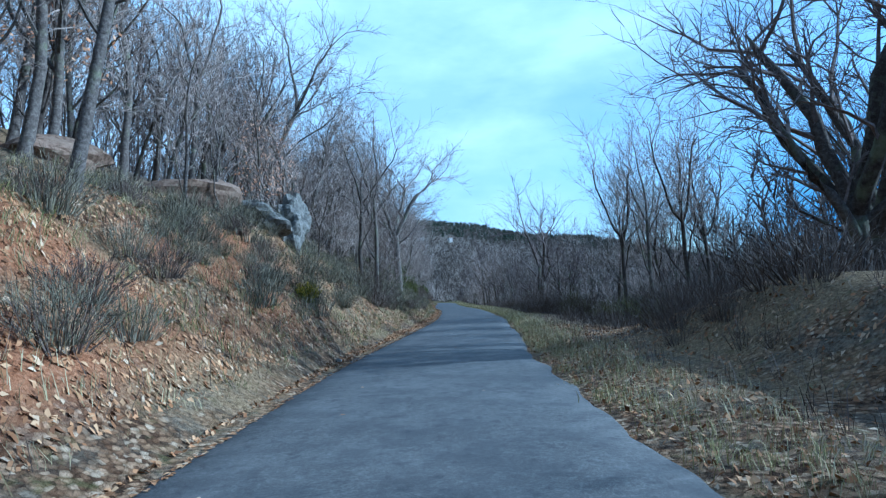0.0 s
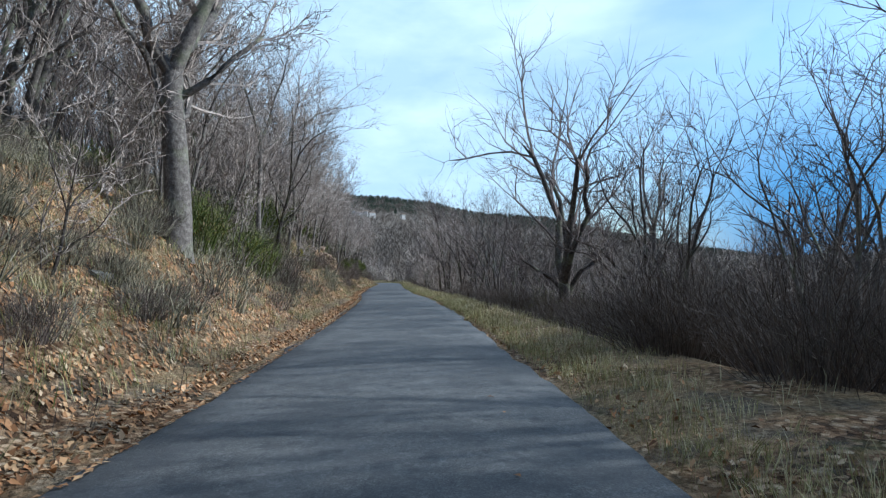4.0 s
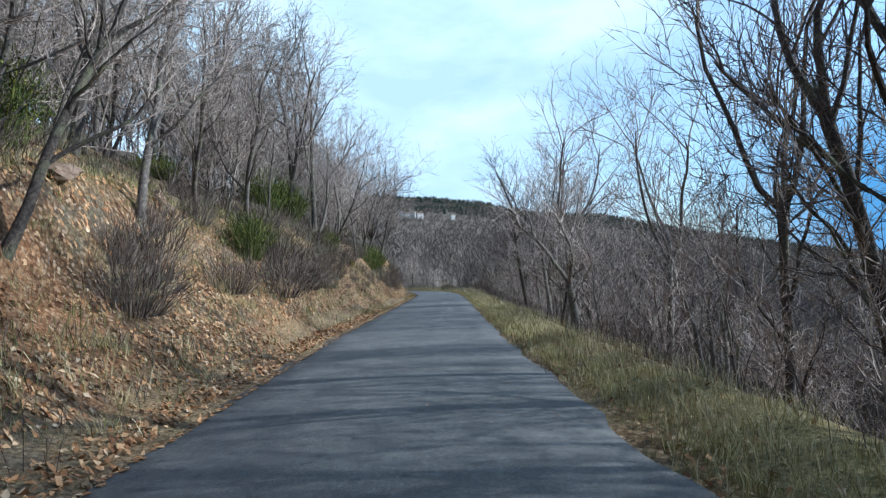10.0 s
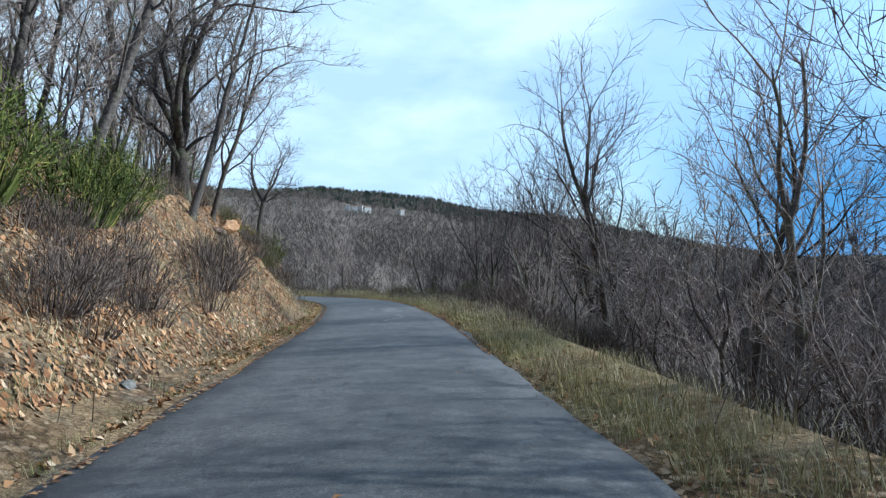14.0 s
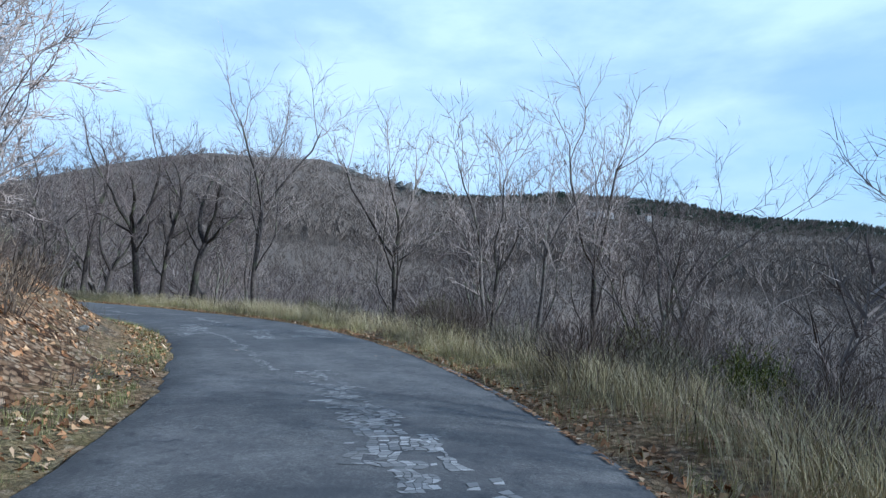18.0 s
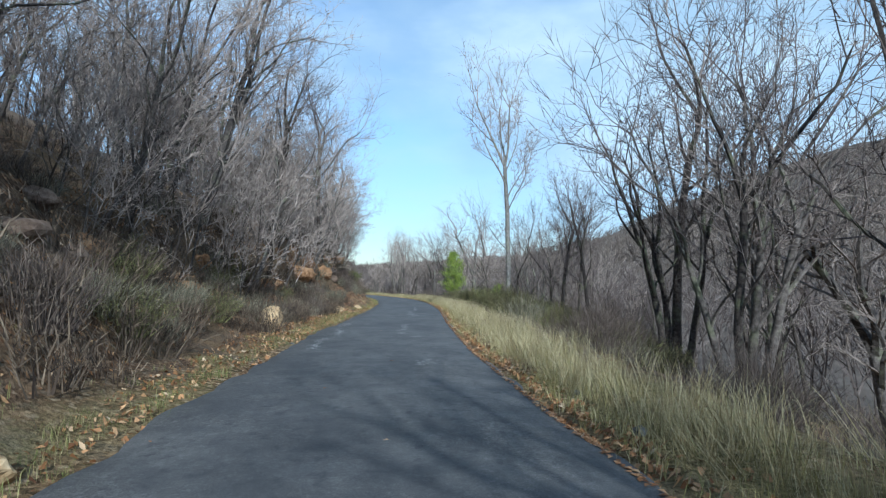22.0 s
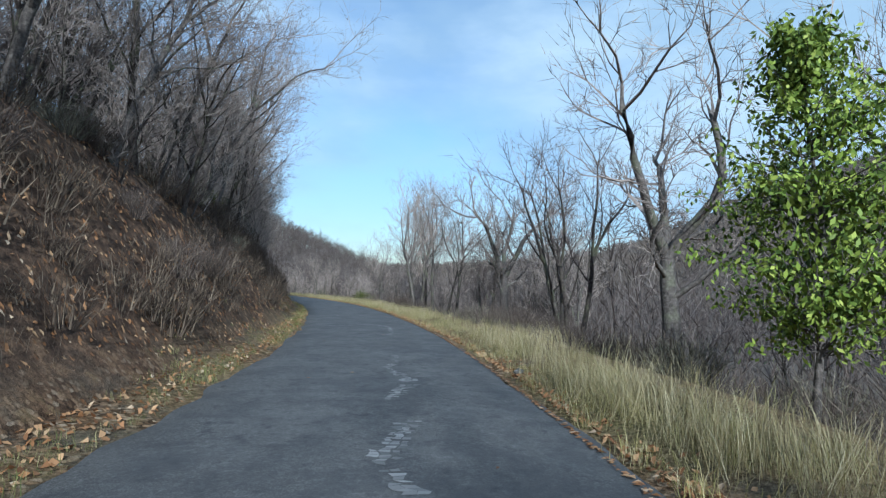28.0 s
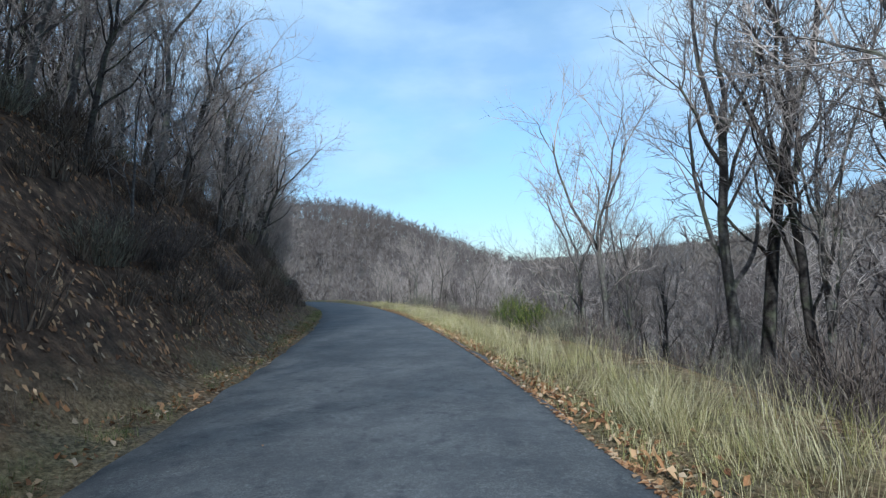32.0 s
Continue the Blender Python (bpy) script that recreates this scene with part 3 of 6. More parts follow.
def road_top(d):
    return float(np.interp(d, [EDGE_LEFT, -1.8, -0.9, 0.3, 1.1, EDGE_RIGHT], [0, 0.012, 0.025, 0.028, 0.015, 0])) + 0.013


def crazed_strip(points, width, rng):
    """A pale strip of crazed asphalt: small uneven plates with dark joints, thinning out to the sides."""
    line = []
    for (s0, d0), (s1, d1) in zip(points, points[1:]):
        n = max(2, int(math.hypot(s1 - s0, d1 - d0) / 0.055))
        line += [(s0 + (s1 - s0) * i / n, d0 + (d1 - d0) * i / n) for i in range(n)]
    line.append(points[-1])
    rows, grid = max(2, round(width / 0.045)), []
    drift, swell = 0.0, 1.0
    for i, (s, d) in enumerate(line):
        a, b = line[max(i - 1, 0)], line[min(i + 1, len(line) - 1)]
        run = math.hypot(b[0] - a[0], b[1] - a[1]) or 1.0
        ux, uy = (b[0] - a[0]) / run, (b[1] - a[1]) / run
        drift = drift * 0.93 + rng.gauss(0, 0.02)
        swell = min(1.5, max(0.35, swell + rng.gauss(0, 0.13)))
        grid.append([(s - uy * o + rng.gauss(0, 0.013), d + ux * o + rng.gauss(0, 0.01)) for o in (drift + width * swell * (1.25 * k / rows - 0.62) for k in range(rows + 1))])
    verts, faces = [], []
    for i in range(len(grid) - 1):
        for k in range(rows):
            off = abs((k + 0.5) / rows - 0.5) * 2
            if float(wave(np.array(grid[i][k][0]), np.array(grid[i][k][1] * 1.5), 0.3, 2)) < -0.42 + 0.5 * off**2 or rng.random() > 0.9 - 0.45 * off**2 - (0.2 if i < 3 or i > len(grid) - 5 else 0):
                continue
            corners = [grid[i][k], grid[i][k + 1], grid[i + 1][k + 1], grid[i + 1][k]]
            cs, cd = sum(c[0] for c in corners) / 4, sum(c[1] for c in corners) / 4
            grow = rng.uniform(0.74, 1.0)
            base = len(verts)
            for s, d in corners:
                s, d = cs + (s - cs) * grow, cd + (d - cd) * grow
                x, y = at(s, d)
                verts.append((float(x), float(y), road_top(d - float(shift(s))) - 0.013 + 0.008 * float(wave(x, y, 2.5, 2)) + 0.0045))
            faces.append((base, base + 1, base + 2, base + 3))
    return verts, faces


def build_cracks():
    rng = random.Random(5)
    runs = [
        (((19.5, -0.6), (20.6, -0.9), (21.4, -0.5)), 0.10), (((95.0, 0.2), (97.0, 0.35), (99.6, 0.45), (101.8, 0.7)), 0.34), (((101.8, 0.7), (105.5, 0.5), (109, 0.3)), 0.2),
        (((127.5, -0.3), (129.3, 0.4), (130.5, 0.2)), 0.16), (((133.3, -0.6), (134.6, -0.55), (135.9, -0.8)), 0.13), (((132.0, 0.2), (133.4, 0.3), (134.8, 0.28)), 0.55),
        (((143.5, 0.2), (145.0, 0.6), (146.3, 0.2)), 0.16), (((150.2, 0.55), (151.8, 0.66), (152.9, 0.42), (154.9, 0.28)), 0.42), (((149.8, 0.95), (151.5, 0.9)), 0.2),
        (((155.0, -0.2), (156.8, -0.42), (159.5, -0.45), (161.6, -0.53)), 0.17), (((160.4, -1.25), (162.2, -0.67), (163.2, -0.42)), 0.36), (((163.2, -0.42), (162.9, 0.2), (162.5, 0.8)), 0.2),
        (((166.0, 0.68), (164.6, 0.45), (163.6, 0.57), (163.2, 0.0)), 0.14), (((159.2, 1.35), (160.2, 1.6), (161.0, 1.8)), 0.95), (((159.2, 0.25), (160.2, 0.35), (161.3, 0.56)), 0.36),
        (((167.5, -1.1), (168.8, -1.3), (170.6, -1.3)), 0.4), (((167.2, -0.55), (168.6, -0.42), (170.1, -0.5)), 0.22), (((171.0, 0.2), (171.9, 0.32)), 0.22), (((174.2, -1.6), (175.8, -1.65)), 0.36),
        (((180.2, -1.6), (181.0, -1.5)), 0.2), (((187.3, 0.25), (188.2, 0.38)), 0.24), (((189.8, -2.0), (191.8, -2.08), (193.3, -1.85), (195.6, -2.1), (198.2, -2.3)), 0.26), (((193.4, -0.2), (195.0, -0.25), (197.2, -0.1)), 0.28),
        (((192.3, 0.2), (192.9, 0.22)), 0.16), (((202.0, 0.0), (203.3, 0.2), (204.0, 0.0), (205.6, 0.1)), 0.17), (((205.6, 0.1), (206.4, -0.3), (207.6, 0.2)), 0.12), (((208.4, 0.1), (209.8, 0.3), (211.0, 0.1), (213.5, 0.3)), 0.13),
        (((222.5, 0.1), (224.0, -0.1)), 0.12), (((227.6, 0.1), (229.0, -0.1), (230.4, 0.1)), 0.15), (((231.4, -0.1), (232.6, 0.1), (234.0, -0.1), (235.6, 0.1)), 0.14),
        (((243.6, -1.9), (244.0, -1.0), (244.1, 0.2)), 0.10), (((244.1, 0.2), (243.0, 0.4), (240.0, 0.3)), 0.15), (((250.5, -1.2), (250.4, -0.6)), 0.15), (((250.7, -0.2), (250.9, 0.5)), 0.1),
    ]
    for points, width in runs:
        verts, faces = crazed_strip(points, width, rng)
        tagged(new("road_crack", mesh_from("road_crack", verts, faces, PALE)), "pale crazed strip in the dark asphalt", "road crack", "road cracks", "structure")


build_ground()
build_road()
build_cracks()


# ---- bare trees ----
def tube(verts, faces, points, radii, sides):
    """A tapered tube along points, its last ring drawn to a tip."""
    base = len(verts)
    for i, p in enumerate(points[:-1]):
        way = (points[i + 1] - points[max(i - 1, 0)]).normalized()
        u = way.orthogonal().normalized()
        v = way.cross(u)
        for k in range(sides):
            a = 2 * math.pi * k / sides
            verts.append(p + (u * math.cos(a) + v * math.sin(a)) * radii[i])
    tip = len(verts)
    verts.append(points[-1])
    for i in range(len(points) - 2):
        for k in range(sides):
            a, b = base + i * sides + k, base + i * sides + (k + 1) % sides
            faces.append((a, b, b + sides, a + sides))
    last = base + (len(points) - 2) * sides
    for k in range(sides):
        faces.append((last + k, last + (k + 1) % sides, tip))


def limb(rng, start, way, length, r0, r1, steps, crook, lift):
    pts, p, w = [start], start.copy(), way.normalized()
    for i in range(steps):
        w = (w + Vector((rng.gauss(0, crook), rng.gauss(0, crook), rng.gauss(0, crook) + lift))).normalized()
        p = p + w * (length / steps)
        pts.append(p.copy())
    return pts, [r0 + (r1 - r0) * i / steps for i in range(steps + 1)]


def branch_from(rng, pts, f, angle, turn):
    """A place f along pts and a way that leaves it at an angle."""
    g = f * (len(pts) - 1)
    i = min(int(g), len(pts) - 2)
    p = pts[i].lerp(pts[i + 1], g - i)
    w = (pts[i + 1] - pts[i]).normalized()
    u = w.orthogonal().normalized()
    u = (u * math.cos(turn) + w.cross(u) * math.sin(turn)).normalized()
    return p, (w * math.cos(angle) + u * math.sin(angle)).normalized()


def sliver(verts, faces, points, w, rng):
    """A thin flat twig along points."""
    i = len(verts)
    way = points[-1] - points[0]
    side = way.cross(Vector((rng.gauss(0, 1), rng.gauss(0, 1), rng.gauss(0, 1)))).normalized() * w
    if len(points) == 2:
        verts.extend([points[0] - side, points[0] + side, points[1]])
        faces.append((i, i + 1, i + 2))
    else:
        verts.extend([points[0] - side, points[0] + side, points[1] - side * 0.7, points[1] + side * 0.7, points[2]])
        faces.extend([(i, i + 1, i + 3, i + 2), (i + 2, i + 3, i + 4)])


def tree_meshes(seed, tall, girth, bole, forks, angle, crook, lift, bark, twig, stems=1, side=2, reach=0.36, fine=2, dense=(4, 2), low=0.5, split=False):
    """A bare tree: each trunk forks at bole of its height, and every limb forks again twice before it ends in sprays of twigs."""
    rng = random.Random(seed)
    trunks, wood, cv, cf = [], [], [], []

    def shoots(pts, rad, length, n_tip, n_side, first, spread, share):
        """Where the next branches leave, which way, how long and how thick."""
        out, turn = [], rng.uniform(0, 6.28)
        for k in range(n_tip):
            w = (pts[-1] - pts[-2]).normalized()
            u = w.orthogonal().normalized()
            turn_k = turn + 6.28 * k / n_tip + rng.uniform(-0.5, 0.5)
            u = u * math.cos(turn_k) + w.cross(u) * math.sin(turn_k)
            a = spread * rng.uniform(0.55, 1.15)
            out.append((pts[-2].copy(), w * math.cos(a) + u * math.sin(a), length * share * rng.uniform(0.85, 1.2), rad[-2] * rng.uniform(0.66, 0.86)))
        for k in range(n_side):
            f = first + (0.92 - first) * (k + rng.uniform(0.1, 0.9)) / n_side
            p, w = branch_from(rng, pts, f, spread * rng.uniform(1.1, 1.7), turn + 2.4 * k + rng.uniform(-0.5, 0.5))
            out.append((p, w, length * share * rng.uniform(0.55, 1.0) * (1.2 - 0.5 * f), rad[min(int(f * len(rad)), len(rad) - 1)] * rng.uniform(0.36, 0.58)))
        return out

    def spray(pts, length, r, n):
        for e in range(n):
            p, w = branch_from(rng, pts, 0.1 + 0.9 * (e + rng.random()) / n, rng.uniform(0.3, 0.85), e * 2.4 + rng.uniform(-0.7, 0.7))
            tl = length * rng.uniform(0.4, 0.75)
            tpts, _ = limb(rng, p, w, tl, 1, 1, 2, crook * 1.1, lift * 1.3)
            sliver(cv, cf, tpts, min(max(r * 0.45, 0.0072), 0.012), rng)
            for _ in range(fine):
                p, w = branch_from(rng, tpts, rng.uniform(0.1, 0.95), rng.uniform(0.35, 0.8), rng.uniform(0, 6.28))
                sliver(cv, cf, [p, p + w * tl * rng.uniform(0.45, 0.9)], 0.0062, rng)

    for stem in range(stems):
        a = 2 * math.pi * stem / stems + rng.uniform(-0.4, 0.4)
        out = 0.0 if stems == 1 else rng.uniform(0.14, 0.34)
        start = Vector((math.cos(a), math.sin(a), 0)) * (0.0 if stems == 1 else girth * 1.2)
        start.z = -0.5
        h = tall * (1.0 if stems == 1 else rng.uniform(0.75, 1.0))
        g = girth if stems == 1 else girth * rng.uniform(0.7, 0.95)
        pts, rad = limb(rng, start, Vector((math.cos(a) * out, math.sin(a) * out, 1)), h * bole + 0.5, g, g * 0.62, 8, crook * 0.3, 0.10)
        rad[0] *= 1.55
        rad[1] *= 1.12
        tv, tf = [], []
        tube(tv, tf, pts, rad, 8)
        trunks.append(mesh_from("trunk", tv, tf, bark, True))
        for p1, w1, l1, r1 in shoots(pts, rad, h * reach, forks, side, low, angle, 1.0):
            lpts, lrad = limb(rng, p1, w1, l1, r1, r1 * 0.42, 7, crook, lift)
            wood.append((lpts, lrad))
            for p2, w2, l2, r2 in shoots(lpts, lrad, l1, 2, dense[0], 0.22, 0.55, 0.56):
                r2 = max(r2, 0.012)
                bpts, brad = limb(rng, p2, w2, l2, r2, r2 * 0.42, 4, crook * 1.15, lift)
                tube(cv, cf, bpts, brad, 3)
                for p3, w3, l3, r3 in shoots(bpts, brad, l2, 2, dense[1], 0.2, 0.55, 0.58):
                    r3 = max(r3, 0.0075)
                    tpts, trad = limb(rng, p3, w3, l3, r3, r3 * 0.5, 3, crook * 1.2, lift * 1.2)
                    tube(cv, cf, tpts, trad, 3)
                    spray(tpts, l3, r3, 5)
    if split:
        boughs = []
        for lpts, lrad in wood:
            lv, lf = [], []
            tube(lv, lf, lpts, lrad, 6)
            boughs.append(mesh_from("limb", lv, lf, bark, True))
        return trunks, mesh_from("crown", cv, cf, twig), boughs
    thin = len(cf)
    for lpts, lrad in wood:
        tube(cv, cf, lpts, lrad, 5)
    crown = mesh_from("crown", cv, cf, twig)
    crown.materials.append(bark)
    crown.polygons.foreach_set("material_index", np.r_[np.zeros(thin, np.int32), np.ones(len(cf) - thin, np.int32)])
    return trunks, crown, []


def shape(seed, tall, girth, bole, forks, angle, crook, lift, bark, twig, **more):
    return dict(seed=seed, tall=tall, girth=girth, bole=bole, forks=forks, angle=angle, crook=crook, lift=lift, bark=bark, twig=twig, **more)


TREE_KINDS = {
    # kind: (label, the shapes that it comes in)
    "spreading_oak": ("gnarled leafless oak with wide crooked limbs", [
        shape(11, 8.6, 0.25, 0.20, 4, 0.48, 0.21, 0.08, BARK_DARK, TWIG_DARK, side=2, reach=0.50, fine=3, dense=(5, 3)),
        shape(12, 8.0, 0.24, 0.30, 4, 0.58, 0.21, 0.06, BARK_GREY, TWIG_GREY, side=2, reach=0.46, fine=3, dense=(5, 3)),
        shape(13, 9.2, 0.23, 0.34, 3, 0.60, 0.20, 0.06, BARK_GREY, TWIG_GREY, side=4, reach=0.40, fine=3, dense=(5, 3), low=0.55),
        shape(15, 9.4, 0.175, 0.38, 3, 0.55, 0.20, 0.05, BARK_DARK, TWIG_DARK, side=3, reach=0.36, fine=2, dense=(5, 2), low=0.62)]),
    "slender_oak": ("tall slender leafless oak with ascending branches", [
        shape(21, 12.2, 0.125, 0.50, 2, 0.40, 0.13, 0.09, BARK_GREY, TWIG_GREY, dense=(5, 2), side=6, reach=0.31, low=0.36),
        shape(22, 11.4, 0.11, 0.44, 3, 0.36, 0.15, 0.09, BARK_DARK, TWIG_GREY, dense=(5, 2), side=5, reach=0.34, low=0.34),
        shape(23, 12.4, 0.14, 0.54, 2, 0.42, 0.14, 0.08, BARK_DARK, TWIG_DARK, dense=(5, 2), side=6, reach=0.30, low=0.42),
        shape(24, 11.6, 0.12, 0.38, 3, 0.34, 0.16, 0.09, BARK_GREY, TWIG_GREY, dense=(5, 2), side=4, reach=0.37, low=0.4)]),
    "leaning_oak": ("slender leafless oak grown out over the bank", [
        shape(26, 11.8, 0.115, 0.46, 2, 0.42, 0.15, 0.08, BARK_GREY, TWIG_GREY, dense=(5, 2), side=6, reach=0.33, low=0.34),
        shape(27, 11.0, 0.105, 0.40, 3, 0.38, 0.17, 0.08, BARK_DARK, TWIG_GREY, dense=(5, 2), side=5, reach=0.36, low=0.32),
        shape(28, 12.0, 0.125, 0.48, 2, 0.44, 0.16, 0.08, BARK_GREY, TWIG_GREY, dense=(5, 2), side=6, reach=0.32, low=0.38)]),
    "coppiced_oak": ("leafless many-stemmed oak with upright dark stems", [
        shape(31, 10.8, 0.12, 0.42, 2, 0.36, 0.14, 0.08, BARK_DARK, TWIG_DARK, stems=3, side=3, reach=0.34, dense=(3, 1), low=0.4),
        shape(32, 10.2, 0.11, 0.38, 2, 0.38, 0.15, 0.08, BARK_GREY, TWIG_DARK, stems=4, side=2, reach=0.36, dense=(3, 1), low=0.4),
        shape(33, 9.8, 0.12, 0.40, 3, 0.40, 0.16, 0.07, BARK_DARK, TWIG_GREY, stems=2, side=3, reach=0.36, dense=(4, 1), low=0.4)]),
    "young_oak": ("thin young leafless oak with grey twigs", [
        shape(41, 7.4, 0.062, 0.40, 2, 0.40, 0.14, 0.10, BARK_GREY, TWIG_GREY, side=5, reach=0.34, dense=(3, 1), low=0.25),
        shape(42, 6.6, 0.055, 0.32, 3, 0.42, 0.16, 0.09, BARK_DARK, TWIG_GREY, side=4, reach=0.36, dense=(3, 1), low=0.2),
        shape(43, 7.0, 0.058, 0.36, 2, 0.46, 0.17, 0.08, BARK_GREY, TWIG_GREY, side=6, reach=0.34, dense=(3, 1), low=0.15)]),
    "oak_sapling": ("thin leafless oak sapling in the scrub", [
        shape(61, 4.6, 0.034, 0.36, 2, 0.42, 0.15, 0.09, BARK_GREY, TWIG_GREY, side=4, reach=0.38, dense=(3, 1), low=0.15),
        shape(62, 4.0, 0.03, 0.30, 3, 0.46, 0.17, 0.08, BARK_DARK, TWIG_GREY, side=4, reach=0.40, dense=(3, 1), low=0.1)]),
    "pale_tree": ("tall leafless tree with pale whitish bark", [shape(54, 11.8, 0.11, 0.58, 3, 0.38, 0.11, 0.09, BARK_PALE, TWIG_GREY, side=5, reach=0.24, low=0.6)]),
}
TREES, FIRST = {}, {}


def plant(kind, s, d, variant=0, size=1.0, turn=0.0, lean=(0, 0), label="", group="roadside trees", extra=None):
    what, kinds = TREE_KINDS[kind]
    variant %= len(kinds)
    split = bool(label)
    x, y = (float(v) for v in at(s, d))
    tx, ty = float(np.interp(s, WAY, TANGENT[:, 0])), float(np.interp(s, WAY, TANGENT[:, 1]))
    m = pose(x, y, height_one(x, y)) @ Matrix.Rotation(radians(lean[0]), 4, Vector((tx, ty, 0))) @ Matrix.Rotation(radians(lean[1]), 4, Vector((ty, -tx, 0))) @ pose(0, 0, 0, 0, 0, turn) @ Matrix.Scale(size, 4)
    key = (kind, variant, split)
    if key in FIRST and not split:
        root = copy_thing(FIRST[key], Matrix.Identity(4))
        root.matrix_basis = m
        return tagged(root, what, "tree", group)
    if key not in TREES:
        TREES[key] = tree_meshes(**kinds[variant], split=split)
    trunks, crown, boughs = TREES[key]
    root = new(kind)
    stems = [part("trunk", trunk, root) for trunk in trunks]
    for k, bough in enumerate(boughs):
        part("limb", bough, stems[k * len(stems) // len(boughs)])
    part("crown", crown, root, "bare branches and twigs")
    if extra:
        part("dead_leaves", extra, root, "clinging russet leaves")
    root.matrix_basis = m
    if not split:
        FIRST[key] = root
    return tagged(root, label or what, "tree", group)


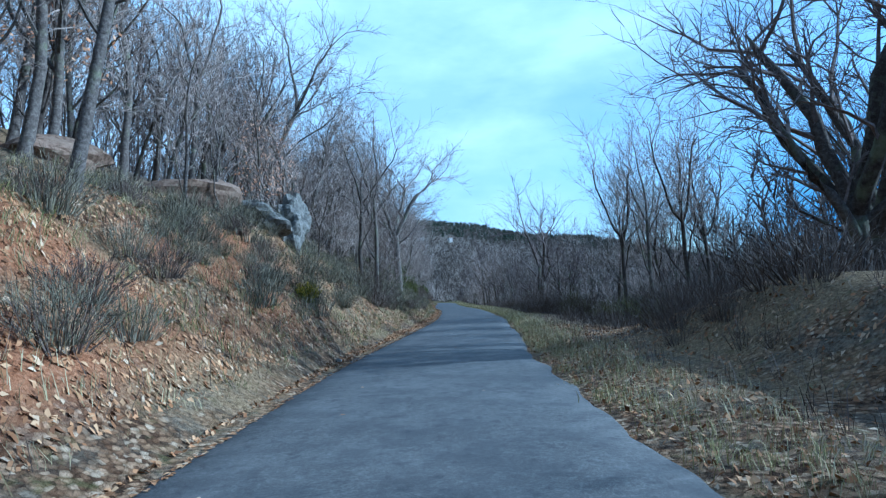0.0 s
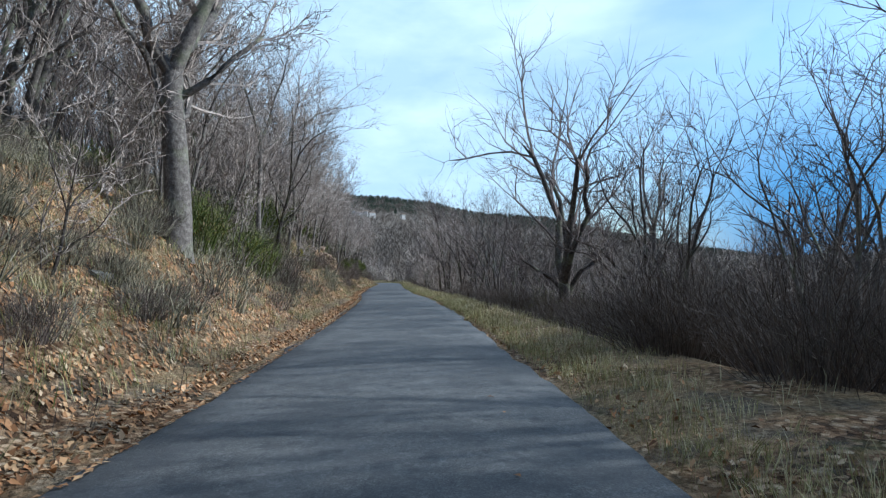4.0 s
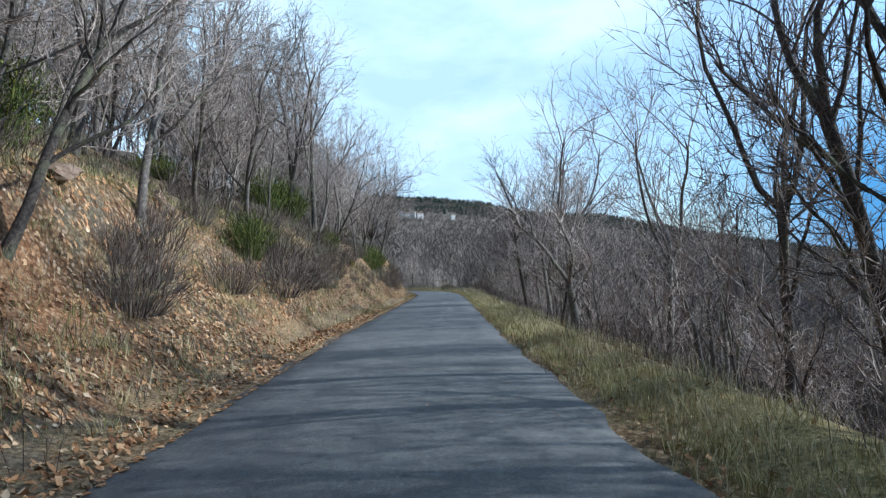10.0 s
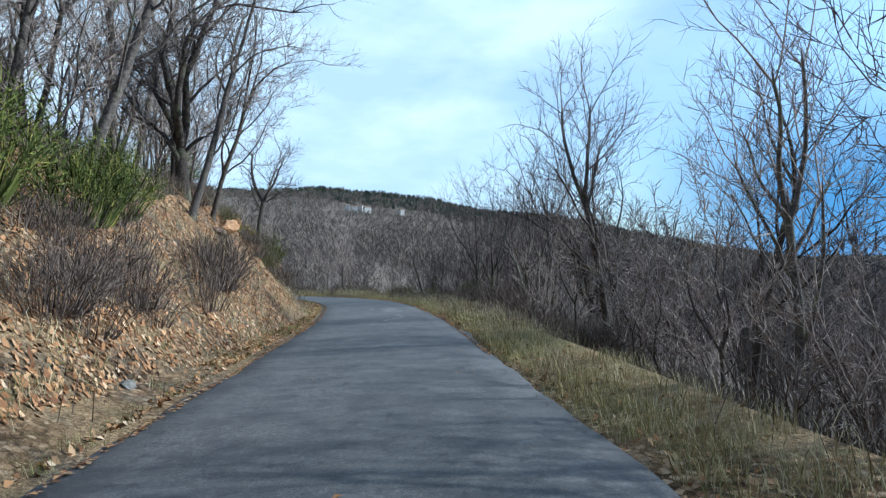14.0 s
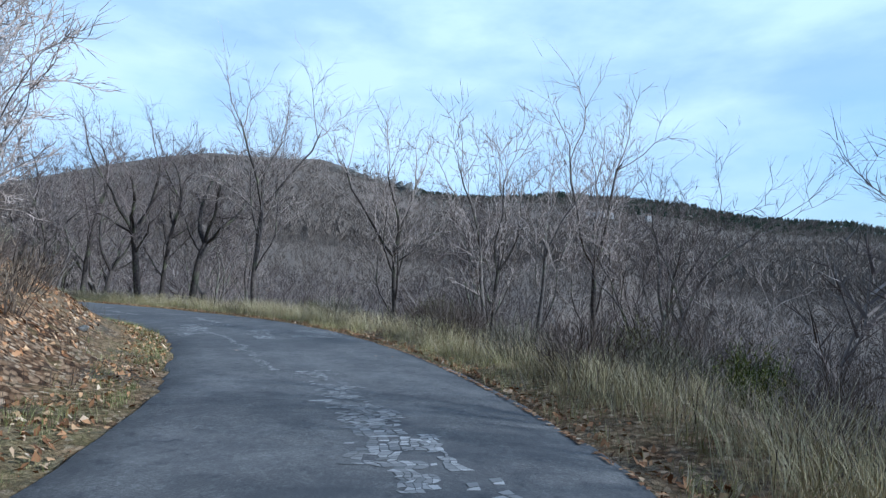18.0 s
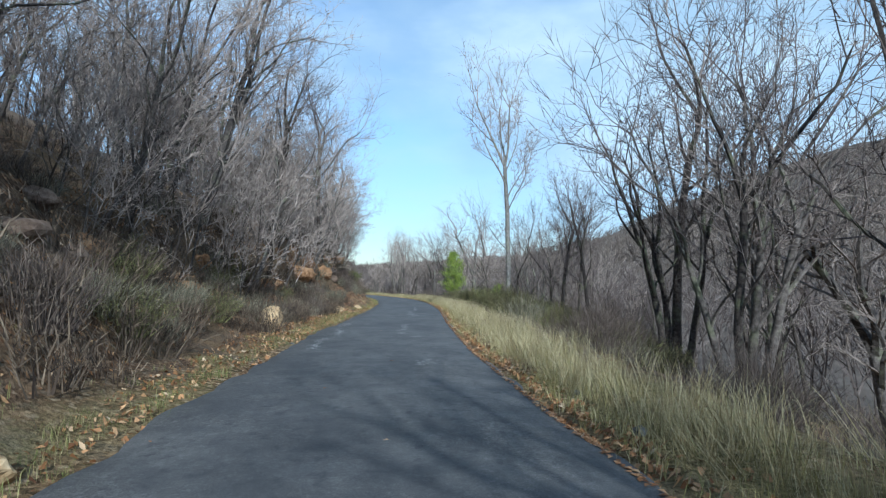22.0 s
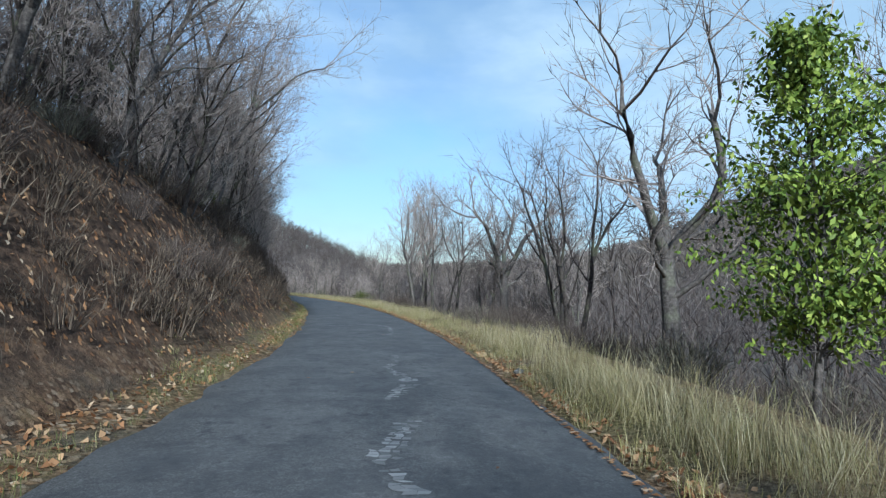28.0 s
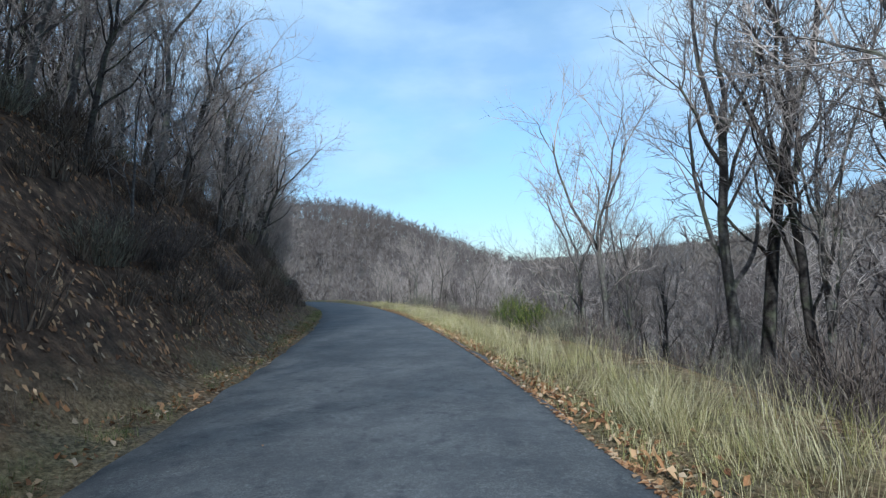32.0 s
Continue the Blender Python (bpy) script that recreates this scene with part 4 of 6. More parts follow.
# trees that stand out along the way: kind, s, d, variant, size, turn
LANDMARKS = [
    ("spreading_oak", 13.7, 9.3, 0, 1.4, 40, "big dark gnarled oak leaning over the verge"), ("spreading_oak", 14.3, 10.2, 0, 1.25, 190, "big dark gnarled oak behind the verge"),
    ("spreading_oak", 40.2, -5.2, 2, 1.4, 120, "large grey oak with a pale trunk on the bank"),
    ("spreading_oak", 52.0, 7.0, 0, 1.5, 200, "round-headed gnarled oak with a thick dark trunk beside the road"),
    ("young_oak", 56.5, 8.6, 1, 1.1, 20, ""), ("slender_oak", 31.3, 8.3, 1, 1.1, 210, ""), ("slender_oak", 36.3, 9.2, 2, 0.95, 20, ""), ("coppiced_oak", 37.5, 7.8, 1, 0.8, 70, ""), ("coppiced_oak", 43.5, 7.6, 0, 0.9, 160, ""), ("slender_oak", 46.5, 8.8, 0, 0.85, 250, ""),
    ("slender_oak", 27.0, -5.4, 1, 0.95, 10, ""), ("slender_oak", 28.9, -5.0, 0, 0.98, 70, ""),
    ("slender_oak", 54.5, 10.3, 1, 0.9, 80, ""), ("coppiced_oak", 67.1, 6.6, 2, 1.1, 20, ""), ("coppiced_oak", 60.0, 8.0, 1, 0.8, 30, ""), ("slender_oak", 29.8, 9.4, 0, 1.05, 0, ""), ("slender_oak", 32.5, 11.0, 1, 1.1, 90, ""), ("slender_oak", 27.5, 11.5, 1, 1.1, 30, ""),
    ("coppiced_oak", 70.3, 6.1, 0, 1.12, 210, ""), ("spreading_oak", 79.3, 8.0, 3, 1.1, 120, ""), ("coppiced_oak", 84.0, 6.5, 1, 0.9, 15, ""), ("slender_oak", 84.5, 6.2, 2, 0.92, 150, ""), ("slender_oak", 80.5, 7.5, 0, 0.95, 60, ""),
    ("slender_oak", 88.2, 6.8, 1, 1.05, 200, ""), ("slender_oak", 93.5, 6.8, 3, 0.95, 100, ""), ("slender_oak", 105.4, -6.0, 0, 1.1, 40, ""), ("slender_oak", 105.0, -6.9, 2, 1.05, 140, ""),
    ("young_oak", 113.2, -5.3, 0, 0.95, 0, "pair of thin pale young stems on the bank"), ("spreading_oak", 128.2, -6.2, 0, 0.95, 60, "dark crooked oak at the top of the bank"), ("slender_oak", 130.0, -7.0, 1, 1.0, 10, ""),
    ("coppiced_oak", 115.0, 8.0, 1, 1.12, 0, ""), ("slender_oak", 122.0, 8.2, 0, 1.0, 80, ""), ("slender_oak", 127.2, 6.6, 2, 0.95, 190, ""),
    ("spreading_oak", 142.0, -5.4, 3, 0.9, 20, "dark oak spreading over the inside of the bend"), ("coppiced_oak", 141.5, 11.5, 0, 1.3, 100, ""), ("coppiced_oak", 139.0, 9.3, 1, 1.3, 30, ""), ("coppiced_oak", 146.5, 11.5, 0, 1.35, 160, ""),
    ("coppiced_oak", 158.1, 10.6, 1, 0.82, 60, ""), ("coppiced_oak", 149.2, 16.8, 0, 1.23, 20, ""), ("coppiced_oak", 147.6, 12.8, 1, 1.19, 300, ""), ("coppiced_oak", 152.2, 13.8, 1, 0.78, 10, ""), ("coppiced_oak", 151.7, 16.6, 1, 1.15, 120, ""), ("coppiced_oak", 147.5, 18.0, 0, 1.23, 220, ""), ("coppiced_oak", 155.7, 21.0, 1, 1.23, 60, ""), ("young_oak", 159.6, 6.2, 0, 1.0, 10, ""), ("young_oak", 157.2, 4.4, 1, 0.85, 70, ""), ("young_oak", 156.2, 4.8, 0, 0.75, 200, ""), ("coppiced_oak", 163.4, 10.5, 1, 0.94, 20, ""), ("slender_oak", 166.0, 9.0, 1, 1.1, 220, ""), ("slender_oak", 169.4, 4.8, 1, 1.12, 40, ""),
    ("spreading_oak", 172.7, 4.2, 3, 1.05, 10, "stout dark oak on the grassy verge"), ("spreading_oak", 174.8, 3.4, 3, 1.0, 250, "old oak with a forked mossy trunk on the verge"), ("slender_oak", 176.5, 5.6, 2, 0.9, 0, ""),
    ("spreading_oak", 183.0, 6.6, 3, 1.05, 60, "stout dark oak with yellow moss on its trunk"), ("slender_oak", 187.0, 8.0, 2, 1.2, 10, ""), ("coppiced_oak", 192.2, 8.6, 1, 1.35, 130, ""), ("slender_oak", 189.0, 6.6, 1, 0.95, 50, ""), ("slender_oak", 197.7, 9.4, 2, 1.25, 10, ""), ("coppiced_oak", 195.5, 8.4, 0, 1.3, 70, ""),
    ("pale_tree", 207.1, 4.95, 0, 1.33, 30, ""), ("slender_oak", 212.7, -5.6, 2, 1.0, 0, ""),
    ("spreading_oak", 242.5, 10.2, 2, 1.6, 60, "crooked grey oak above the scrub"), ("coppiced_oak", 226.5, 11.5, 1, 1.4, 10, ""), ("slender_oak", 255.1, -6.0, 1, 1.0, 20, ""), ("coppiced_oak", 247.5, 8.8, 0, 1.35, 90, ""), ("spreading_oak", 257.0, 9.2, 2, 1.38, 200, "broad grey oak with many ascending limbs"),
    ("slender_oak", 271.8, 7.3, 0, 1.05, 10, ""), ("slender_oak", 272.4, 8.2, 2, 1.1, 70, ""), ("slender_oak", 271.0, 8.4, 1, 1.1, 140, ""), ("coppiced_oak", 284.0, 8.2, 1, 0.62, 20, ""),
    ("slender_oak", 208.5, 8.2, 2, 0.8, 30, ""), ("slender_oak", 210.8, 9.8, 2, 0.85, 140, ""), ("slender_oak", 212.6, 8.8, 1, 0.75, 250, ""), ("slender_oak", 206.4, 9.2, 2, 0.8, 300, ""), ("slender_oak", 268.0, 8.0, 0, 1.05, 60, ""), ("slender_oak", 265.5, 9.0, 3, 1.1, 170, ""), ("coppiced_oak", 152.6, 12.6, 0, 1.0, 40, ""), ("coppiced_oak", 151.4, 14.2, 2, 1.05, 200, ""), ("spreading_oak", 222.0, 9.4, 3, 0.75, 80, "dark crooked oak on the slope below the road"), ("slender_oak", 215.5, 7.0, 1, 0.65, 10, ""),
]
for s, d, variant, size, turn, lean in ((166.5, -6.8, 0, 0.95, 30, 14), (170.5, -6.6, 2, 0.95, 200, 16), (174.0, -6.4, 1, 1.0, 90, 15), (178.0, -6.8, 0, 1.0, 280, 16), (181.5, -6.6, 2, 1.0, 20, 13), (186.0, -6.9, 1, 1.05, 140, 15), (198.0, -7.2, 0, 1.0, 60, 16), (206.0, -7.0, 2, 1.0, 310, 14), (104.0, -7.0, 1, 1.0, 100, 14), (66.0, -7.2, 0, 1.0, 30, 17), (75.0, -7.5, 1, 1.0, 210, 15), (85.0, -7.2, 0, 1.0, 160, 15)):
    plant("slender_oak", s, d, variant, size, turn, (lean, 0), label="slender leafless oak leaning out over the bank")
taken = []
for kind, s, d, variant, size, turn, label in LANDMARKS:
    plant(kind, s, d, variant, size, turn, label=label)
    taken.append((*at(s, d), 9.0 if label else 2.0))


def fill_trees():
    rng = random.Random(77)
    for side, d0, d1 in ((-1, 6.5, 19.0), (1, 5.0, 18.0)):
        s = -14.0
        while s < 330:
            s += rng.uniform(0.15, 0.7) if side < 0 else rng.uniform(0.62, 2.0)
            d = side * (d0 + (d1 - d0) * rng.random() ** 1.25)
            if side > 0 and (s < 24 or 132 < s < 150) and d < 8.5:
                continue
            if side > 0 and (136 <= s < 172 and d < 11.5 or 20 < s < 47 and d < 0.41 * (s - 13.4) or 47 <= s < 58 and d < 8):
                continue
            if side > 0 and (178 < s < 262 and d < 7.5 or 206 < s < 228 and d < 11):
                continue
            if side > 0 and s < 48 and rng.random() < 0.55:
                continue
            if side < 0 and (22 < s < 43 and d > -8.5 or 132 < s < 170 and rng.random() < 0.55 or 170 <= s < 236 and rng.random() < 0.3):
                continue
            x, y = at(s, d)
            if any((x - a) ** 2 + (y - b) ** 2 < gap for a, b, gap in taken) or abs(float(along(x, y)[1][0])) < 4.6:
                continue
            taken.append((x, y, 1.6))
            kind = rng.choices(["slender_oak", "young_oak", "coppiced_oak", "spreading_oak"], [4.6, 3.8, 2.8, 0.8] if side < 0 else [3.8, 3.2, 3.5, 1.2])[0]
            if side < 0 and d > -8.5 and kind != "young_oak":
                kind = "young_oak" if rng.random() < 0.6 else "slender_oak"
            if side > 0 and (136 <= s < 172 or s < 40 or s > 250) and kind in ("spreading_oak", "coppiced_oak"):
                kind = "young_oak" if s < 200 else "slender_oak"
            if side < 0 and kind == "slender_oak" and d > -12:
                kind = "leaning_oak"
            plant(kind, s, d, rng.randint(0, 3), rng.uniform(0.8, 1.15) if side < 0 else rng.uniform(0.78, 1.12) * (0.58 if s > 268 else 1.0), rng.uniform(0, 360), (rng.gauss(9, 6) if side < 0 else rng.gauss(-1, 4), rng.gauss(0, 4)), group="woodland trees on the slope" if side < 0 else "woodland trees below the road")


fill_trees()


def thicken():
    """More trees on the slopes below the first and the last straight, where they hide the valley."""
    rng = random.Random(78)
    for _ in range(45):
        s = rng.uniform(30, 80)
        d = max(8.0, 0.41 * (s - 13.4)) + rng.uniform(0, 11)
        x, y = at(s, d)
        if any((x - a) ** 2 + (y - b) ** 2 < gap * 0.7 for a, b, gap in taken):
            continue
        taken.append((x, y, 1.6))
        plant(rng.choices(["slender_oak", "young_oak", "coppiced_oak"], [5, 3, 3])[0], s, d, rng.randint(0, 2), rng.uniform(0.75, 1.05), rng.uniform(0, 360), (rng.gauss(-1, 4), rng.gauss(0, 4)), group="woodland trees below the road")
    for _ in range(46):
        s, d = rng.uniform(256, 338), rng.uniform(8.5, 21.0)
        x, y = at(s, d)
        if any((x - a) ** 2 + (y - b) ** 2 < gap * 1.2 for a, b, gap in taken):
            continue
        taken.append((x, y, 1.6))
        plant("coppiced_oak", s, d, rng.choice([1, 2]), rng.uniform(0.7, 1.0) * (0.68 if s > 274 else 1.0), rng.uniform(0, 360), (rng.gauss(-1, 4), rng.gauss(0, 4)), group="woodland trees below the road")


thicken()


def saplings():
    """Young growth among the scrub on both slopes."""
    rng = random.Random(79)
    for n, s0, s1, d0, d1, a, b, lean in ((34, 22, 60, -9.5, -4.8, 0.8, 1.3, 10), (46, 60, 132, -10.0, -6.2, 0.8, 1.4, 12), (120, 150, 320, -9.5, -4.9, 0.8, 1.4, 12), (36, 24, 80, 4.6, 12.0, 0.6, 1.1, -2), (30, 80, 134, 4.4, 10.0, 0.7, 1.2, -2), (8, 236, 320, 7.0, 12.0, 0.7, 1.3, 0)):
        for _ in range(n):
            s, d = rng.uniform(s0, s1), rng.uniform(d0, d1)
            if abs(float(along(*at(s, d))[1][0])) < 4.2:
                continue
            plant("oak_sapling", s, d, rng.randint(0, 1), rng.uniform(a, b), rng.uniform(0, 360), (rng.gauss(lean, 6), rng.gauss(0, 6)), group="young trees in the scrub")


saplings()


def overhang():
    """Trees at the lip of the bank, grown out over the road towards the light."""
    rng = random.Random(80)
    s = 48.0
    while s < 335:
        s += rng.uniform(2.0, 4.6) * (1.5 if 172 < s < 232 else 1.0)
        if 96 < s < 101 or 130 < s < 172:
            continue
        plant("leaning_oak", s, rng.uniform(-6.6, -5.3), rng.choice([0, 1, 2]), rng.uniform(0.62, 0.9), rng.uniform(0, 360), (rng.gauss(10, 5), rng.gauss(0, 5)), group="trees leaning over the bank")


overhang()


# ---- the woods farther off, too many to count ----
def far_tree(seed, twigs, tall=1.0):
    """A light tree of thin blades, one metre tall."""
    rng = random.Random(seed)
    verts, tris = [], []

    def blade(a, b, w):
        i = len(verts)
        side = (b - a).cross(Vector((rng.gauss(0, 1), rng.gauss(0, 1), 0.2))).normalized() * w
        verts.extend([a - side, a + side, b])
        tris.append((i, i + 1, i + 2))

    pts, _ = limb(rng, Vector((0, 0, -0.05)), Vector((0, 0, 1)), tall, 1, 1, 6, 0.10, 0.05)
    for i in range(0, len(pts) - 1, 1 if twigs > 60 else 3):
        blade(pts[i], pts[min(i + (2 if twigs > 60 else 4), 6)], 0.011 * (1 - i / 7))
        blade(pts[i], pts[min(i + (2 if twigs > 60 else 4), 6)], 0.009 * (1 - i / 7))
    for k in range(twigs // 6):
        f = 0.25 + 0.7 * rng.random()
        p, w = branch_from(rng, pts, f, rng.uniform(0.4, 0.95), rng.uniform(0, 6.28))
        w = (w + Vector((0, 0, 0.25))).normalized()
        ln = 0.36 * (1.15 - 0.7 * f)
        blade(p, p + w * ln, 0.0055)
        for _ in range(5):
            q = p + w * ln * rng.uniform(0.25, 0.95)
            v = (w + Vector((rng.gauss(0, 0.5), rng.gauss(0, 0.5), rng.gauss(0.15, 0.4)))).normalized()
            blade(q, q + v * ln * rng.uniform(0.35, 0.7), 0.003 if twigs > 60 else 0.008)
    return np.array([tuple(v) for v in verts]), np.array(tris)


def fan_tree(seed):
    """A tree far off: two blades for the trunk and a spray of upward twigs, one metre tall."""
    rng = random.Random(seed)
    verts, tris = [], []
    for k in range(18):
        a, f = rng.uniform(0, 6.28), 0.0 if k < 2 else rng.uniform(0.08, 0.42)
        p = Vector((rng.gauss(0, 0.015), rng.gauss(0, 0.015), -0.08 if k < 2 else rng.uniform(0.15, 0.5)))
        q = Vector((math.cos(a) * f, math.sin(a) * f, 0.95 if k < 2 else p.z + rng.uniform(0.22, 0.5)))
        side = (q - p).cross(Vector((rng.gauss(0, 1), rng.gauss(0, 1), 0.2))).normalized() * (0.016 if k < 2 else 0.017)
        i = len(verts)
        verts.extend([p - side * 0.6, p + side * 0.6, q] if k < 2 else [p, q - side, q + side * rng.uniform(0.2, 1.0) + Vector((0, 0, 0.05))])
        tris.append((i, i + 1, i + 2))
    return np.array([tuple(v) for v in verts]), np.array(tris)


def woods(name, label, count, twigs, place_one, size, seed, mat=WOODS):
    rng = np.random.default_rng(seed)
    x, y = place_one(rng, count)
    s, d = along(x, y)
    keep = np.abs(d) > {110: 17, 36: 17, 48: 75, 0: 250}[twigs]
    x, y, s, d = x[keep], y[keep], s[keep], d[keep]
    z = height(x, y, s, d)
    pairs, kinds = [], rng.integers(0, 4, len(x))
    for k in range(4):
        m = kinds == k
        n = int(m.sum())
        tall = rng.uniform(size[0], size[1], n)
        wide = tall * rng.uniform(0.8, 1.25, n)
        pairs.append(scatter(far_tree(300 + k, twigs) if twigs else fan_tree(320 + k), np.stack([x[m], y[m], z[m]], 1), rng.uniform(0, 6.28, n), np.stack([wide, wide, tall], 1), rng.normal(0, 0.05, (n, 2))))
    tagged(new(name, mesh_array(name, *joined(pairs), mat)), label, "woodland", kind="stuff")


def near_slope(rng, n):
    s = rng.uniform(-30, 360, n)
    d = np.where(rng.random(n) < 0.4, -17 - 50 * rng.random(n) ** 1.2, 17 + 105 * rng.random(n) ** 1.15)
    return at(s, d)


def hill_side(rng, n):
    turn, r = np.radians(rng.uniform(-62, 92, n)), 330 + (RIDGE_FAR - 360) * rng.random(n) ** 1.15
    return CENTRE[0] - r * np.sin(turn), CENTRE[1] + r * np.cos(turn)


woods("hillside_woods", "leafless grey-brown oak woods on the slopes beside the road", 4000, 110, near_slope, (7.0, 11.5), 1)
woods("lower_woods", "leafless oak woods falling away below the first straight", 1500, 110, lambda rng, n: at(rng.uniform(10, 150, n), 17 + 50 * rng.random(n)), (7.5, 12.0), 6)
woods("spur_woods", "sunlit grey-brown woods on the spur ahead", 4200, 36, lambda rng, n: (rng.normal(-308, 60, n), rng.normal(115, 50, n)), (7.0, 11.0), 3)
def mid_slope(rng, n):
    turn, r = np.radians(rng.uniform(-62, 95, n)), 90 + 290 * rng.random(n) ** 0.75
    return CENTRE[0] - r * np.sin(turn), CENTRE[1] + r * np.cos(turn)


woods("valley_woods", "grey leafless oak woods on the valley's lower slope", 6500, 48, mid_slope, (7.0, 11.5), 4, HAZED_WOODS)
woods("distant_woods", "grey-brown winter woods covering the far side of the valley", 17000, 0, hill_side, (8.0, 15.0), 2, HAZED_WOODS)


def crest_pines():
    """Dark conifers along the far crest."""
    rng = np.random.default_rng(44)
    n = 4600
    turn = rng.uniform(-50, 21, n)
    deep = np.interp(turn, [-50, -20, 0, 16, 22, 34, 47], [60, 170, 210, 120, 30, 60, 20])
    r = RIDGE_FAR + 15 - deep * rng.random(n) ** 1.3
    x, y = CENTRE[0] - r * np.sin(np.radians(turn)), CENTRE[1] + r * np.cos(np.radians(turn))
    s, d = along(x, y)
    pick, tv, tf = random.Random(9), [], []
    for k in range(14):
        a, z = k * 2.4 + pick.uniform(-0.3, 0.3), 0.02 + 0.06 * k
        w = 0.42 * (1 - 0.055 * k) * pick.uniform(0.7, 1.15)
        i = len(tv)
        tv += [(math.cos(a) * w, math.sin(a) * w, z - 0.04), (math.cos(a + 2.1) * w, math.sin(a + 2.1) * w, z), (0.0, 0.0, min(1.0, z + 0.34))]
        tf.append((i, i + 1, i + 2))
    tall = rng.uniform(5, 10, n)
    v, f = scatter((np.array(tv), np.array(tf)), np.stack([x, y, height(x, y, s, d) - 0.4], 1), rng.uniform(0, 6.28, n), np.stack([tall * 0.95, tall * 0.95, tall], 1))
    tagged(new("crest_pines", mesh_array("crest_pines", v, f, PINE)), "dark pine woods along the far ridge", "woodland", kind="stuff")


crest_pines()


# ---- grass, leaves and scrub ----
def blades(seed, count, tall, bend, width, spread_by):
    """A tuft of bent blades."""
    rng = random.Random(seed)
    verts, tris = [], []
    for _ in range(count):
        a, h = rng.uniform(0, 6.28), tall * rng.uniform(0.5, 1.0)
        bx, by = rng.gauss(0, spread_by), rng.gauss(0, spread_by)
        dx, dy = math.cos(a), math.sin(a)
        k = bend * h * rng.uniform(0.2, 1.3)
        w = width * rng.uniform(0.7, 1.2)
        i = len(verts)
        for f, ww in ((0.0, 1.0), (0.55, 0.75)):
            ox, oy = bx + dx * k * f * f, by + dy * k * f * f
            verts += [(ox - dy * w * ww, oy + dx * w * ww, h * f - 0.02 * (f == 0)), (ox + dy * w * ww, oy - dx * w * ww, h * f - 0.02 * (f == 0))]
        verts.append((bx + dx * k, by + dy * k, h * (1 - 0.25 * bend)))
        tris += [(i, i + 1, i + 3), (i, i + 3, i + 2), (i + 2, i + 3, i + 4)]
    return np.array(verts), np.array(tris)


def strip(name, label, mat, templates, count, s_range, d_pick, size, seed, category="grass", lean=0.12):
    rng = np.random.default_rng(seed)
    s = rng.uniform(*s_range, count)
    d = d_pick(rng, s)
    clump = wave(s * 1.0, d * 2.0, 3.0, 3)
    keep = (clump + rng.normal(0, 0.35, count) > -0.25) & ((d < EDGE_LEFT - 0.1) | (d > EDGE_RIGHT + 0.1))
    s, d = s[keep], d[keep]
    x, y = at(s, d + shift(s))
    s2, d2 = along(x, y)
    road_d = d2 - shift(s2)
    ok = (road_d < EDGE_LEFT - 0.05) | (road_d > EDGE_RIGHT + 0.05)
    x, y, s2, d2 = x[ok], y[ok], s2[ok], d2[ok]
    z = height(x, y, s2, d2)
    kinds, pairs = rng.integers(0, len(templates), len(x)), []
    for k, t in enumerate(templates):
        m = kinds == k
        n = int(m.sum())
        pairs.append(scatter(t, np.stack([x[m], y[m], z[m] - 0.01], 1), rng.uniform(0, 6.28, n), rng.uniform(size[0], size[1], (n, 1)), rng.normal(0, lean, (n, 2))))
    tagged(new(name, mesh_array(name, *joined(pairs), mat)), label, category, kind="stuff")


TUFTS = [blades(61 + k, 14, 0.30, 0.75, 0.0034, 0.10) for k in range(3)]
TALL_TUFTS = [blades(71 + k, 34, 0.74, 0.6, 0.0026, 0.14) for k in range(3)]
STALKS = [blades(81 + k, 10, 0.45, 1.0, 0.003, 0.18) for k in range(3)]


def right_verge(rng, s):
    return EDGE_RIGHT + 0.12 + np.abs(rng.normal(0, 0.62, len(s)))


def right_tall(rng, s):
    return EDGE_RIGHT + 0.55 + np.abs(rng.normal(0, 0.6, len(s)))


def right_wide(rng, s):
    return EDGE_RIGHT + 0.7 + 6.0 * rng.random(len(s))


def left_verge(rng, s):
    return EDGE_LEFT - 0.08 - np.abs(rng.normal(0, 0.5, len(s)))


def left_bank(rng, s):
    return EDGE_LEFT - 0.5 - 6.0 * rng.random(len(s)) ** 0.8


def right_slope(rng, s):
    return EDGE_RIGHT + 1.2 + 7.0 * rng.random(len(s))


strip("verge_grass", "short yellow-green grass along the road's outer edge", GRASS, TUFTS, 7800, (-12, 300), right_verge, (0.45, 0.95), 21)
strip("first_verge_grass", "thick yellow-green grass along the outer edge of the straight", GRASS, TUFTS, 5500, (26, 150), right_verge, (0.4, 0.95), 37, lean=0.25)
strip("tall_dry_grass", "tall pale dry grass leaning over the outer verge", STRAW, TALL_TUFTS, 2000, (148, 238), right_tall, (0.4, 1.05), 22, lean=0.3)
strip("long_verge_grass", "yellow-green uncut grass along the outer verge", GRASS, TALL_TUFTS, 1700, (170, 310), right_tall, (0.25, 0.75), 29, lean=0.3)
strip("pale_verge_tufts", "tall pale dry grass in tufts along the outer verge", STRAW, TALL_TUFTS, 480, (236, 300), right_tall, (0.35, 0.9), 36, lean=0.3)
strip("outer_bend_grass", "pale dry grass covering the wide verge of the bend", STRAW, TALL_TUFTS, 1500, (122, 168), right_wide, (0.35, 0.85), 33, lean=0.3)
strip("outer_bend_weeds", "withered brown weeds on the wide verge of the bend", BRUSH, STALKS, 3200, (122, 168), right_wide, (0.6, 1.5), 34)
strip("dry_grass", "tufts of dry grass beside the road", STRAW, TUFTS, 2600, (-12, 150), right_tall, (0.6, 1.2), 23)
